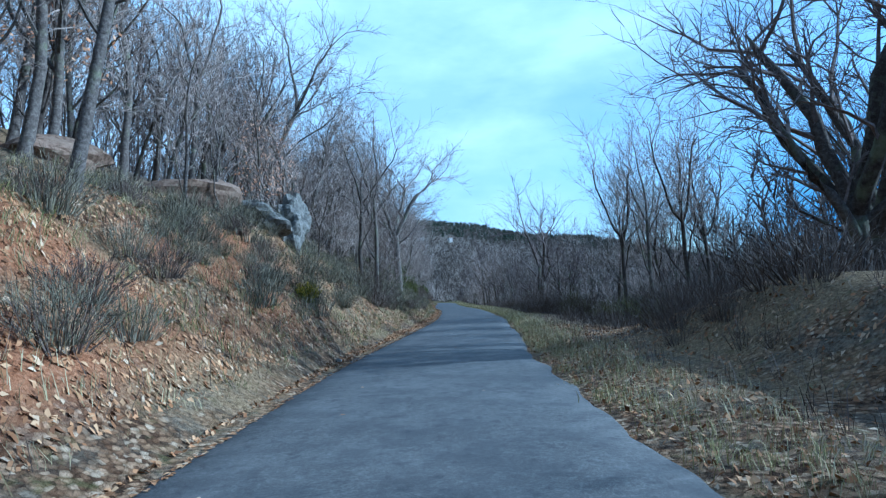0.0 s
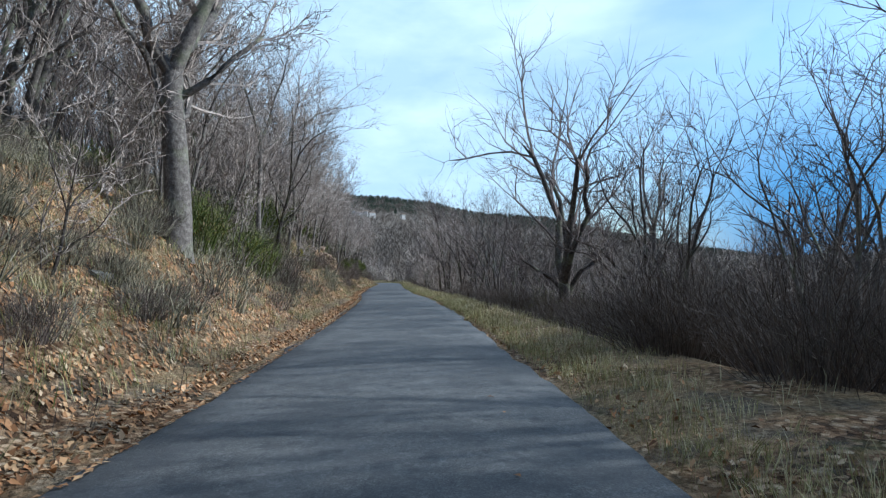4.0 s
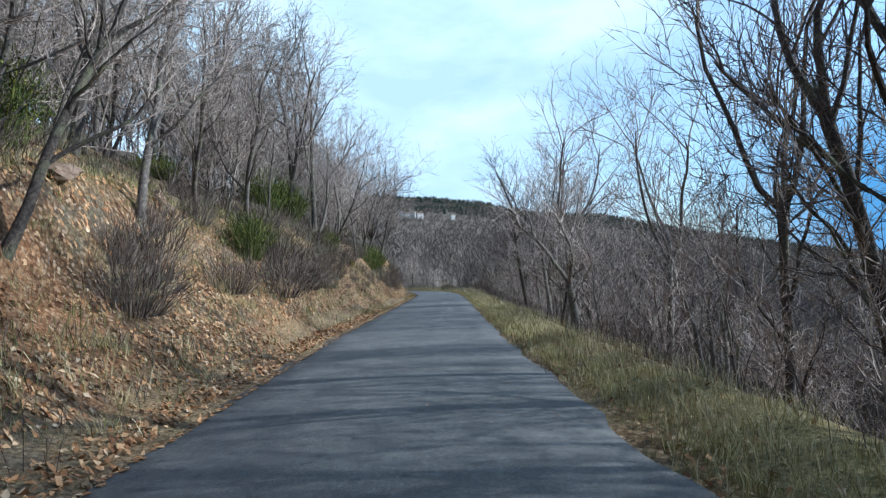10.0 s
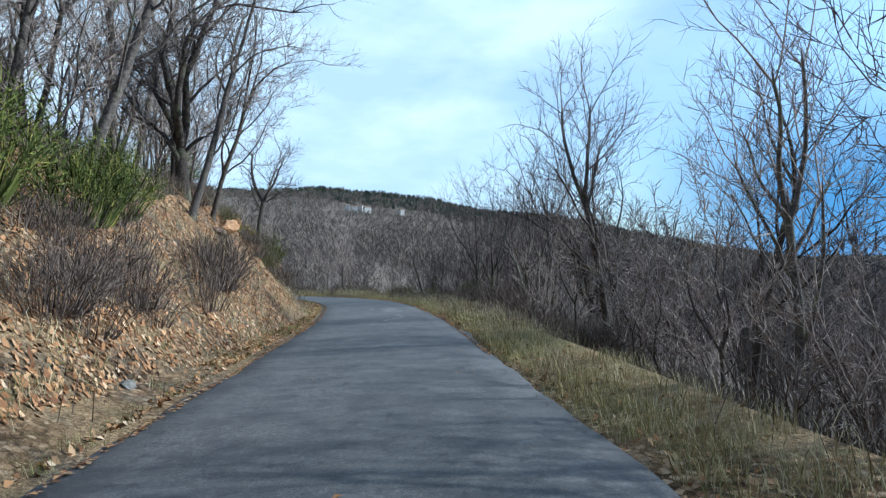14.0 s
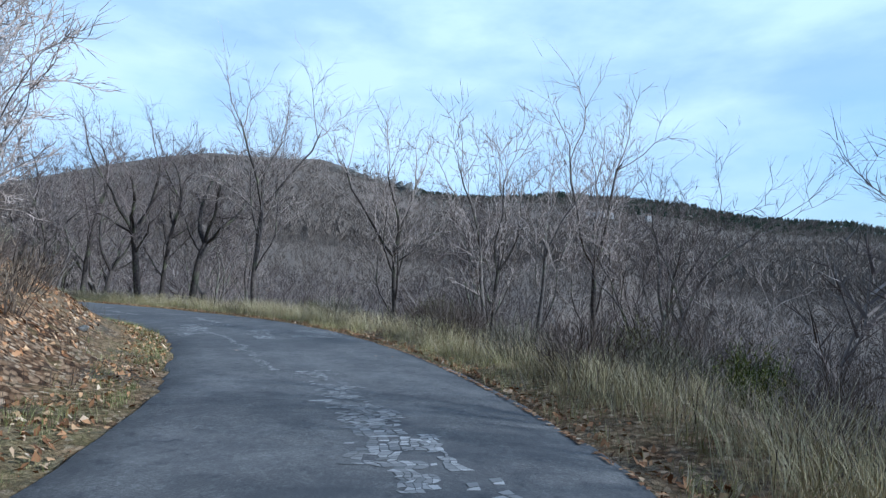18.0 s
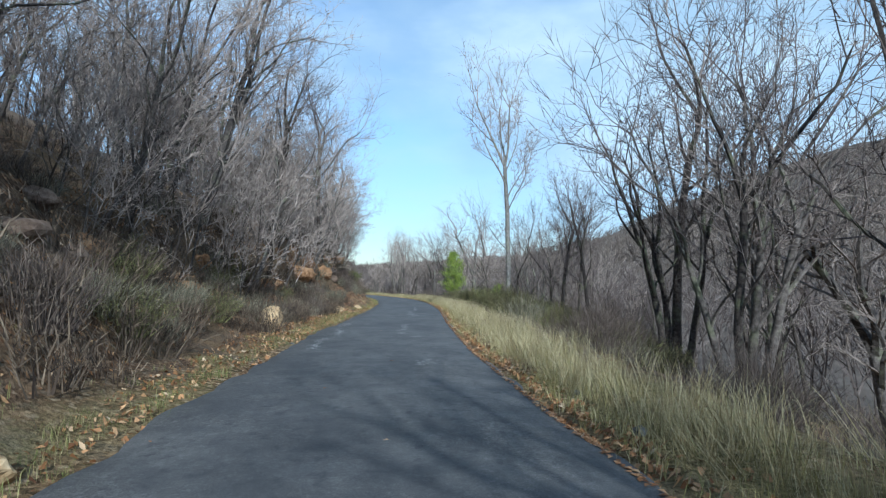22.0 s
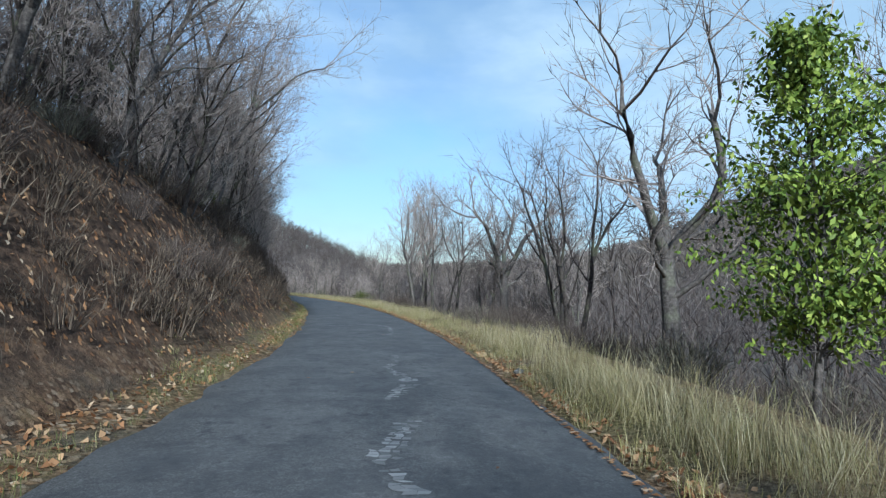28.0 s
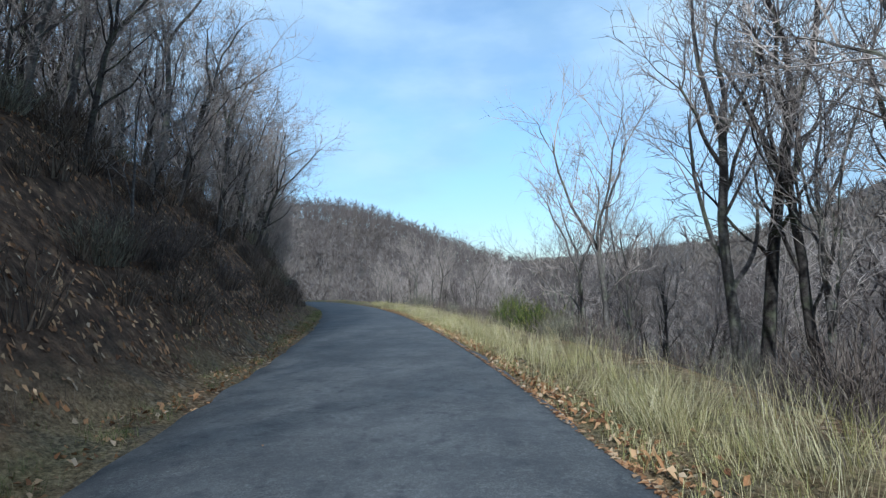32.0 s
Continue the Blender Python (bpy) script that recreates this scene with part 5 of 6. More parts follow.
strip("bank_foot_grass", "short green and yellow grass at the foot of the bank", TURF, TUFTS, 6500, (100, 300), left_verge, (0.28, 0.7), 24)
strip("hillside_grass", "yellow-green winter grass on the sunny bank", TURF, TUFTS, 8000, (6, 110), left_bank, (0.6, 1.25), 31, lean=0.25)
strip("bank_grass", "dry straw-coloured grass on the cut bank", STRAW, TUFTS, 12500, (-12, 150), left_bank, (0.5, 1.2), 25, lean=0.3)
strip("bank_weeds", "withered brown weeds on the shady bank", HEATH, STALKS, 7000, (140, 300), left_bank, (0.45, 1.0), 26)
strip("bank_scrub_stems", "grey-brown withered stems among the bank's grass", BRUSH, STALKS, 9000, (-12, 150), left_bank, (0.6, 1.3), 28)
strip("slope_weeds", "withered stalks and grass below the verge", BRUSH, STALKS, 7000, (-12, 300), right_slope, (0.7, 1.5), 27)


def litter():
    rng = np.random.default_rng(8)
    leaf = (np.array([(-0.5, -0.22, 0.0), (0.1, -0.3, 0.12), (0.55, 0.0, 0.02), (0.05, 0.3, 0.14), (-0.45, 0.2, 0.03)]), np.array([(0, 1, 2), (0, 2, 3), (0, 3, 4)])[:2])
    s, d = [], []
    for n, s0, s1, pick in ((190000, -12, 150, lambda k: EDGE_LEFT + 0.08 - 5.6 * rng.random(k) ** 1.15), (60000, 150, 285, lambda k: EDGE_LEFT - 0.05 - 5.5 * rng.random(k) ** 1.1),
                            (34000, 120, 300, lambda k: EDGE_RIGHT - 0.06 + np.abs(rng.normal(0, 0.24, k))), (7000, -12, 120, lambda k: EDGE_RIGHT + np.abs(rng.normal(0, 0.5, k))),
                            (8000, -10, 22, lambda k: EDGE_RIGHT + 4.0 * rng.random(k)), (500, -10, 300, lambda k: rng.uniform(EDGE_LEFT, EDGE_RIGHT, k) * (0.88 + 0.12 * rng.random(k)))):
        s.append(rng.uniform(s0, s1, n))
        d.append(pick(n))
    s, d = np.concatenate(s), np.concatenate(d)
    edge = (d < EDGE_LEFT + 0.12) | (d > EDGE_RIGHT - 0.12) | (rng.random(len(d)) < 0.25)
    s, d = s[edge], d[edge]
    x, y = at(s, d + shift(s))
    s2, d2 = along(x, y)
    road_d = d2 - shift(s2)
    z = np.where((road_d > EDGE_LEFT) & (road_d < EDGE_RIGHT), np.interp(road_d, [EDGE_LEFT, -0.9, 0.3, EDGE_RIGHT], [0.01, 0.037, 0.04, 0.01]), height(x, y, s2, d2) + 0.012)
    size = rng.uniform(0.04, 0.085, (len(x), 1))
    v, f = scatter(leaf, np.stack([x, y, z], 1), rng.uniform(0, 6.28, len(x)), size, rng.normal(0, 0.5, (len(x), 2)))
    # lay each leaf along the slope that it lies on
    off_road = (road_d < EDGE_LEFT) | (road_d > EDGE_RIGHT)
    gx, gy = ((height(x + ex, y + ey) - height(x - ex, y - ey)) / 0.3 * off_road for ex, ey in ((0.15, 0), (0, 0.15)))
    gx, gy = gx + rng.normal(0, 0.55, len(x)) * off_road, gy + rng.normal(0, 0.55, len(x)) * off_road
    k = len(leaf[0])
    v[:, 2] += np.repeat(np.clip(gx, -2, 2), k) * (v[:, 0] - np.repeat(x, k)) + np.repeat(np.clip(gy, -2, 2), k) * (v[:, 1] - np.repeat(y, k))
    tagged(new("leaf_litter", mesh_array("leaf_litter", v, f, LITTER)), "fallen brown and orange oak leaves on bank and verge", "leaves", kind="stuff")


litter()


def scrub_mesh(name, seed, count, tall, wide, mat, width=0.006, leafy=0, split_at=None):
    """A bush of forking stems, each a tapered blade with side twigs; leafy adds small leaves."""
    rng = random.Random(seed)
    verts, tris = [], []
    tverts, ttris = ([], []) if split_at else (verts, tris)

    def blade(a, b, w, vs=verts, ts=tris):
        i = len(vs)
        side = (b - a).cross(Vector((rng.gauss(0, 1), rng.gauss(0, 1), rng.gauss(0, 0.4)))).normalized() * w
        vs.extend([a - side, a + side, b + side * 0.35])
        ts.append((i, i + 1, i + 2))

    for _ in range(count):
        a, f = rng.uniform(0, 6.28), rng.random() ** 0.6
        root = Vector((math.cos(a), math.sin(a), 0)) * wide * 0.45 * f
        root.z = -0.06
        tip = Vector((math.cos(a) * wide * f * rng.uniform(0.7, 1.15), math.sin(a) * wide * f * rng.uniform(0.7, 1.15), tall * math.sqrt(max(0.12, 1 - 0.75 * f * f)) * rng.uniform(0.6, 1.12)))
        mid = root.lerp(tip, 0.55) + Vector((rng.gauss(0, 0.05), rng.gauss(0, 0.05), rng.gauss(0.05, 0.04))) * tall
        blade(root, mid, width * 1.3)
        blade(mid, tip, width)
        for _ in range(4):
            p = root.lerp(mid, rng.uniform(0.5, 1)) if rng.random() < 0.35 else mid.lerp(tip, rng.random())
            q = p + ((tip - root).normalized() + Vector((rng.gauss(0, 0.6), rng.gauss(0, 0.6), rng.gauss(0.1, 0.4)))).normalized() * tall * rng.uniform(0.14, 0.3)
            blade(p, q, width * 0.75, tverts, ttris)
            for _ in range(leafy):
                c = p.lerp(q, rng.random())
                blade(c, c + Vector((rng.gauss(0, 1), rng.gauss(0, 1), rng.gauss(0.3, 0.8))).normalized() * 0.055, 0.014, tverts, ttris)
    if split_at:
        return mesh_array(name, [tuple(v) for v in verts], tris, mat), mesh_array(split_at, [tuple(v) for v in tverts], ttris, mat)
    return mesh_array(name, [tuple(v) for v in verts], tris, mat)


SCRUB_KINDS = {
    "heather_bush": ("brown leafless heather bush on the slope", "bush", "heather bushes", [("stem_tangle", 1, 210, 0.62, 0.75, BRUSH, 0.005, 0), ("stem_tangle", 2, 210, 0.75, 0.7, BRUSH, 0.005, 0)]),
    "grey_bush": ("grey-green scrubby bush with dry stems", "bush", "scrub bushes", [("stem_tangle", 3, 190, 0.72, 0.8, SAGE, 0.005, 0), ("stem_tangle", 4, 180, 0.62, 0.7, SAGE, 0.005, 0)]),
    "broom_bush": ("dark green broom bush with upright stems", "bush", "broom bushes", [("stem_tangle", 5, 210, 1.5, 0.95, BROOM, 0.010, 2), ("stem_tangle", 6, 190, 1.2, 1.1, BROOM, 0.010, 2)]),
    "gorse_bush": ("small gorse bush with yellow flowers", "bush", "gorse bushes", [("stem_tangle", 7, 110, 0.6, 0.5, GORSE, 0.012, 2)]),
    "olive_thicket": ("dense olive-brown thicket beside the verge", "bush", "verge thickets", [("stem_tangle", 21, 190, 1.45, 1.1, THICKET, 0.009, 3), ("stem_tangle", 22, 170, 1.2, 1.2, THICKET, 0.009, 3)]),
    "bramble_thicket": ("tangled leafless thicket below the verge", "bush", "thickets", [("stem_tangle", 8, 360, 1.6, 1.5, BRUSH, 0.0045, 0), ("stem_tangle", 9, 340, 1.35, 1.4, BRUSH, 0.0045, 0)]),
}
SCRUB = {}


def bush(kind, s, d, variant=0, size=1.0, turn=0.0, label=""):
    what, category, group, kinds = SCRUB_KINDS[kind]
    variant %= len(kinds)
    key = (kind, variant)
    second = {"broom_bush": "foliage", "gorse_bush": "blossom", "bramble_thicket": "brushwood", "olive_thicket": "foliage", "heather_bush": "twig_mass", "grey_bush": "twig_mass"}.get(kind)
    if key not in SCRUB:
        SCRUB[key] = scrub_mesh(*kinds[variant], split_at=second)
    if second:
        ob = new(kind)
        part("stem_tangle", SCRUB[key][0], ob)
        mass = part(second, SCRUB[key][1], ob)
        if second == "twig_mass":
            tagged(mass, kind="stuff")
    else:
        ob = new(kind, SCRUB[key])
    x, y = (float(v) for v in at(s, d))
    ob.matrix_basis = pose(x, y, height_one(x, y), 0, 0, turn) @ Matrix.Scale(size, 4)
    return tagged(ob, label or what, category, group)


def plant_scrub():
    rng = random.Random(19)
    # placed where they stand out
    for kind, s, d, v, size in [
        ("gorse_bush", 14.3, -4.0, 0, 0.8), ("gorse_bush", 58.3, -5.4, 0, 0.7), ("broom_bush", 41.5, -5.2, 0, 1.0), ("broom_bush", 43.5, -4.9, 1, 1.0), ("broom_bush", 45.5, -4.7, 0, 0.9),
        ("broom_bush", 54.5, -7.2, 0, 1.5), ("broom_bush", 56.5, -6.9, 1, 1.6), ("broom_bush", 58.5, -7.2, 0, 1.4), ("broom_bush", 69.0, -7.8, 1, 1.4), ("broom_bush", 71.5, -7.3, 0, 1.4), ("broom_bush", 73.5, -7.6, 1, 1.5), ("broom_bush", 75.5, -7.2, 0, 1.4), ("broom_bush", 77.5, -7.5, 1, 1.2),
        ("broom_bush", 80.0, -7.6, 0, 1.0), ("broom_bush", 86.5, -7.0, 0, 1.1), ("broom_bush", 102.0, -7.4, 0, 1.4), ("broom_bush", 104.0, -7.2, 1, 1.5), ("broom_bush", 106.0, -7.6, 0, 1.4), ("broom_bush", 104.0, -5.2, 1, 0.9),
        ("broom_bush", 116.0, -4.9, 1, 1.1), ("broom_bush", 118.0, -5.2, 0, 1.15), ("broom_bush", 120.0, -5.0, 1, 1.1), ("broom_bush", 122.0, -5.4, 0, 1.0), ("gorse_bush", 108.0, -4.7, 0, 0.5),
        ("broom_bush", 137.0, -5.0, 0, 1.1), ("gorse_bush", 138.8, -5.3, 0, 1.1), ("gorse_bush", 140.6, -5.1, 0, 1.0), ("gorse_bush", 135.0, -6.2, 0, 1.2), ("broom_bush", 141.0, 6.2, 0, 1.0), ("broom_bush", 143.0, 7.0, 1, 1.0),
        ("broom_bush", 149.6, 9.2, 0, 1.3), ("broom_bush", 150.8, 9.8, 1, 1.2), ("gorse_bush", 150.5, 6.3, 0, 1.3), ("gorse_bush", 148.0, 6.8, 0, 1.0), ("gorse_bush", 153.6, 7.2, 0, 1.4), ("gorse_bush", 152.6, 8.0, 0, 1.2), ("broom_bush", 153.0, 6.0, 1, 0.8), ("gorse_bush", 181.2, -5.3, 0, 1.3), ("gorse_bush", 180.3, -5.9, 0, 1.2), ("gorse_bush", 142.7, -5.4, 0, 1.2), ("gorse_bush", 141.6, -5.9, 0, 1.3), ("gorse_bush", 181.0, -6.4, 0, 1.3), ("gorse_bush", 182.5, -6.1, 0, 1.1), ("gorse_bush", 178.0, -5.6, 0, 0.7),
        ("broom_bush", 219.0, 4.6, 1, 1.0), ("broom_bush", 221.0, 5.6, 0, 1.2), ("broom_bush", 214.5, 5.0, 1, 1.1), ("broom_bush", 229.0, -4.6, 1, 0.8), ("broom_bush", 276.0, 4.2, 1, 0.8), ("broom_bush", 200.0, 5.0, 1, 0.8), ("broom_bush", 279.0, 4.4, 0, 0.8),
        ("heather_bush", 117.5, -3.9, 0, 1.3), ("heather_bush", 119.5, -3.8, 1, 1.2), ("heather_bush", 96.5, -4.2, 0, 1.2), ("heather_bush", 98.2, -4.5, 1, 1.3), ("heather_bush", 110.0, -6.2, 0, 1.1), ("heather_bush", 92.4, -4.0, 0, 1.7), ("heather_bush", 93.8, -4.5, 1, 1.8), ("heather_bush", 95.0, -4.0, 0, 1.6), ("heather_bush", 94.4, -5.4, 1, 1.7), ("broom_bush", 92.9, -5.0, 0, 0.9), ("broom_bush", 95.4, -5.0, 1, 0.8), ("heather_bush", 101.3, -4.3, 1, 1.6), ("heather_bush", 102.0, -4.9, 0, 1.5), ("heather_bush", 86.0, -4.5, 0, 1.5), ("heather_bush", 87.5, -5.0, 1, 1.6), ("heather_bush", 90.0, -4.4, 0, 1.4), ("heather_bush", 123.5, -4.0, 1, 1.6), ("heather_bush", 125.0, -4.3, 0, 1.5), ("heather_bush", 65.0, -4.6, 0, 1.5), ("heather_bush", 66.8, -5.0, 1, 1.4), ("heather_bush", 58.0, -4.8, 0, 1.4), ("heather_bush", 23.5, -4.2, 0, 1.6), ("heather_bush", 25.0, -4.8, 1, 1.7), ("grey_bush", 21.6, -4.6, 0, 1.5), ("heather_bush", 47.5, -4.4, 1, 1.5),
    ]:
        bush(kind, s, d, v, size, rng.uniform(0, 360))
    for kind, n, s0, s1, d0, d1, a, b in [
        ("heather_bush", 50, -8, 60, -8.5, -3.9, 0.6, 1.15), ("heather_bush", 34, 60, 150, -9.0, -4.6, 0.6, 1.15), ("grey_bush", 70, -8, 60, -8.0, -3.7, 0.6, 1.2), ("grey_bush", 26, 60, 150, -9.5, -5.5, 0.6, 1.0), ("heather_bush", 84, 150, 300, -7.8, -4.0, 0.8, 1.35),
        ("heather_bush", 18, 6, 40, -6.8, -3.9, 0.6, 1.15), ("grey_bush", 34, 6, 40, -6.8, -3.9, 0.6, 1.15), ("grey_bush", 26, 190, 228, 4.0, 6.5, 0.7, 1.2), ("olive_thicket", 16, 190, 228, 4.2, 6.5, 0.45, 0.75), ("heather_bush", 28, 94, 150, -6.8, -4.0, 0.75, 1.35), ("grey_bush", 34, 84, 150, -7.0, -3.9, 0.6, 1.2), ("olive_thicket", 8, 128, 148, -6.5, -4.6, 0.4, 0.65), ("olive_thicket", 18, 172, 204, -6.6, -4.1, 0.4, 0.7), ("grey_bush", 60, 172, 225, -6.4, -3.9, 0.6, 1.1), ("bramble_thicket", 44, 32, 62, 3.7, 7.0, 0.55, 1.0), ("olive_thicket", 60, 180, 226, 3.6, 8.0, 0.5, 0.95), ("bramble_thicket", 65, 28, 78, 4.3, 11.0, 0.6, 1.1), ("bramble_thicket", 24, 124, 166, 4.6, 9.5, 0.5, 0.9), ("olive_thicket", 16, 140, 176, 4.6, 8.5, 0.5, 0.8), ("olive_thicket", 22, 18, 60, 4.8, 8.0, 0.6, 1.0),
        ("grey_bush", 26, 150, 300, -7.5, -4.0, 0.6, 1.1), ("broom_bush", 22, 20, 300, -13, -7.5, 0.7, 1.3), ("bramble_thicket", 85, 16, 300, 3.9, 9.5, 0.55, 1.05), ("bramble_thicket", 18, 126, 152, 3.8, 8.5, 0.45, 0.8), ("bramble_thicket", 10, 4, 16, 4.5, 8.5, 0.5, 0.8), ("heather_bush", 56, -6, 300, 3.6, 8.0, 0.75, 1.35), ("grey_bush", 55, 150, 300, 3.4, 7.5, 0.7, 1.4),
    ]:
        for _ in range(n):
            s, d = rng.uniform(s0, s1), rng.uniform(d0, d1)
            if abs(float(along(*at(s, d))[1][0])) < 3.3:
                continue
            bush(kind, s, d, rng.randint(0, 1), rng.uniform(a, b), rng.uniform(0, 360))


plant_scrub()


def low_scrub():
    """Heather too dense to count, over the whole of both slopes."""
    for name, label, mat, kind, n, s0, s1, d0, d1, seed in (
        ("low_heather", "low dark heather covering the shady bank", HEATH, 0, 1700, 140, 300, -10.5, -3.5, 51), ("low_scrub", "low grey scrub covering the sunny bank", SAGE, 0, 700, -10, 64, -10.5, -3.6, 52), ("low_heather_patches", "low brown heather in patches on the sunny bank", BRUSH, 0, 480, -10, 135, -9.0, -3.5, 55), ("bank_top_scrub", "low brown scrub along the top of the bank", BRUSH, 0, 420, 55, 135, -11.0, -6.0, 54),
        ("slope_scrub", "low brown scrub on the falling slope", BRUSH, 0, 1900, -8, 300, 3.5, 15.0, 53)):
        mesh = scrub_mesh("scrub", 400 + seed, 46, 0.6, 0.62, mat, 0.0075, kind)
        tv = np.empty(len(mesh.vertices) * 3, np.float32)
        mesh.vertices.foreach_get("co", tv)
        tf = np.empty(len(mesh.polygons) * 3, np.int32)
        mesh.polygons.foreach_get("vertices", tf)
        rng = np.random.default_rng(seed)
        s, d = rng.uniform(s0, s1, n), rng.uniform(d0, d1, n)
        x, y = at(s, d)
        s, d = along(x, y)
        ok = (np.abs(d) > 3.4) & (wave(x + 31 * (seed % 7), y, 4.0, 2) > (0.12 if seed == 55 else -0.12))
        x, y, s, d = x[ok], y[ok], s[ok], d[ok]
        v, f = scatter((tv.reshape(-1, 3), tf.reshape(-1, 3)), np.stack([x, y, height(x, y, s, d)], 1), rng.uniform(0, 6.28, len(x)), rng.uniform(0.45, 1.5, (len(x), 1)), rng.normal(0, 0.1, (len(x), 2)))
        tagged(new(name, mesh_array(name, v, f, mat)), label, "scrub", kind="stuff")
        bpy.data.meshes.remove(mesh)


low_scrub()


def leafy_tree(name, s, d, tall, wide, label, seed, count):
    """A small evergreen tree: a thin trunk, limbs and many leaves in drooping sprays."""
    rng = random.Random(seed)
    tv, tf, verts, tris = [], [], [], []
    pts, rad = limb(rng, Vector((0, 0, -0.3)), Vector((0, 0, 1)), tall * 0.95, 0.05, 0.01, 7, 0.07, 0.08)
    tube(tv, tf, pts, rad, 6)
    for k in range(count):
        f = 0.2 + 0.78 * rng.random()
        p, w = branch_from(rng, pts, f, rng.uniform(0.7, 1.3), rng.uniform(0, 6.28))
        ln = wide * (0.35 + 0.75 * math.sin(math.pi * min(1, 0.18 + f * 0.86))) * rng.uniform(0.45, 1.05)
        bpts, brad = limb(rng, p, w, ln, 0.012, 0.003, 4, 0.16, 0.02)
        tube(tv, tf, bpts, brad, 3)
        for _ in range(54):
            g = rng.uniform(0.2, 1.0) * 3.99
            c = bpts[int(g)].lerp(bpts[int(g) + 1], g % 1) + Vector((rng.gauss(0, 0.07), rng.gauss(0, 0.07), rng.gauss(-0.03, 0.07)))
            w2 = Vector((rng.gauss(0, 0.8), rng.gauss(0, 0.8), rng.gauss(-0.9, 0.5))).normalized()
            u = w2.orthogonal().normalized() * 0.024
            u = Matrix.Rotation(rng.uniform(0, 6.28), 3, w2) @ u
            i, ln2 = len(verts), rng.uniform(0.075, 0.125)
            verts += [tuple(c), tuple(c + w2 * ln2 * 0.5 + u), tuple(c + w2 * ln2), tuple(c + w2 * ln2 * 0.5 - u)]
            tris += [(i, i + 1, i + 2), (i, i + 2, i + 3)]
    root = new(name)
    part("trunk", mesh_from("trunk", tv, tf, BARK_GREY, True), root)
    part("leaves", mesh_array("leaves", verts, tris, LEAF), root, "bright green leaves in the sun")
    x, y = (float(v) for v in at(s, d))
    root.matrix_basis = pose(x, y, height_one(x, y))
    tagged(root, label, "tree")


leafy_tree("small_green_tree", 230.9, 4.7, 5.3, 1.7, "small bright green leafy tree on the verge", 91, 210)
leafy_tree("small_green_shrub", 217.5, 6.2, 2.6, 0.75, "dull green evergreen shrub below the verge", 92, 60)


def russet_leaves(seed):
    rng = random.Random(seed)
    verts, tris = [], []
    for _ in range(650):
        a, r, z = rng.uniform(0, 6.28), rng.random() ** 0.5 * 1.3, rng.uniform(1.6, 4.4)
        c, w = Vector((math.cos(a) * r, math.sin(a) * r, z)), Vector((rng.gauss(0, 1), rng.gauss(0, 1), rng.gauss(-0.4, 0.7))).normalized()
        u, i = w.orthogonal().normalized() * 0.03, len(verts)
        verts += [tuple(c), tuple(c + w * 0.05 + u), tuple(c + w * 0.1), tuple(c + w * 0.05 - u)]
        tris += [(i, i + 1, i + 2), (i, i + 2, i + 3)]
    return mesh_array("dead_leaves", verts, tris, RUSSET)


plant("young_oak", 18.8, -6.9, 0, 0.95, 30, label="young oak still holding russet leaves", extra=russet_leaves(5))
plant("young_oak", 13.0, -10.5, 1, 1.5, 30, label="young oak with yellowing leaves", extra=russet_leaves(6))


def rock(name, s, d, size, mat, label, seed, sink=0.25, tilt=(0, 0, 0), rough=0.3, detail=3, cut=0.5):
    """A broken stone: a ball cut by planes, then roughened."""
    rng = random.Random(seed * 7 + 1)
    planes = [(Vector((rng.gauss(0, 1), rng.gauss(0, 1), rng.gauss(0, 0.8))).normalized(), rng.uniform(cut, cut + 0.35)) for _ in range(9)]
    bm = bmesh.new()
    bmesh.ops.create_icosphere(bm, subdivisions=detail, radius=1.0)
    for v in bm.verts:
        p = v.co.copy()
        for n, r in planes:
            over = p.dot(n) - r
            if over > 0:
                p -= n * over * 0.94
        k = 1 + rough * 0.5 * noise.noise(p * 1.6 + Vector((seed * 3.7, 0, 0))) + rough * 0.3 * noise.noise(p * 4.1 + Vector((0, seed * 5.1, 0)))
        v.co = Vector((p.x * k * size[0], p.y * k * size[1], p.z * k * size[2]))
    mesh = bpy.data.meshes.new(name)
    bm.to_mesh(mesh)
    bm.free()
    mesh.materials.append(mat)
    ob = new(name, mesh)
    x, y = (float(v) for v in at(s, d))
    ob.matrix_basis = pose(x, y, height_one(x, y) + size[2] * (0.7 - 1.6 * sink), *tilt)
    return tagged(ob, label, "rock")


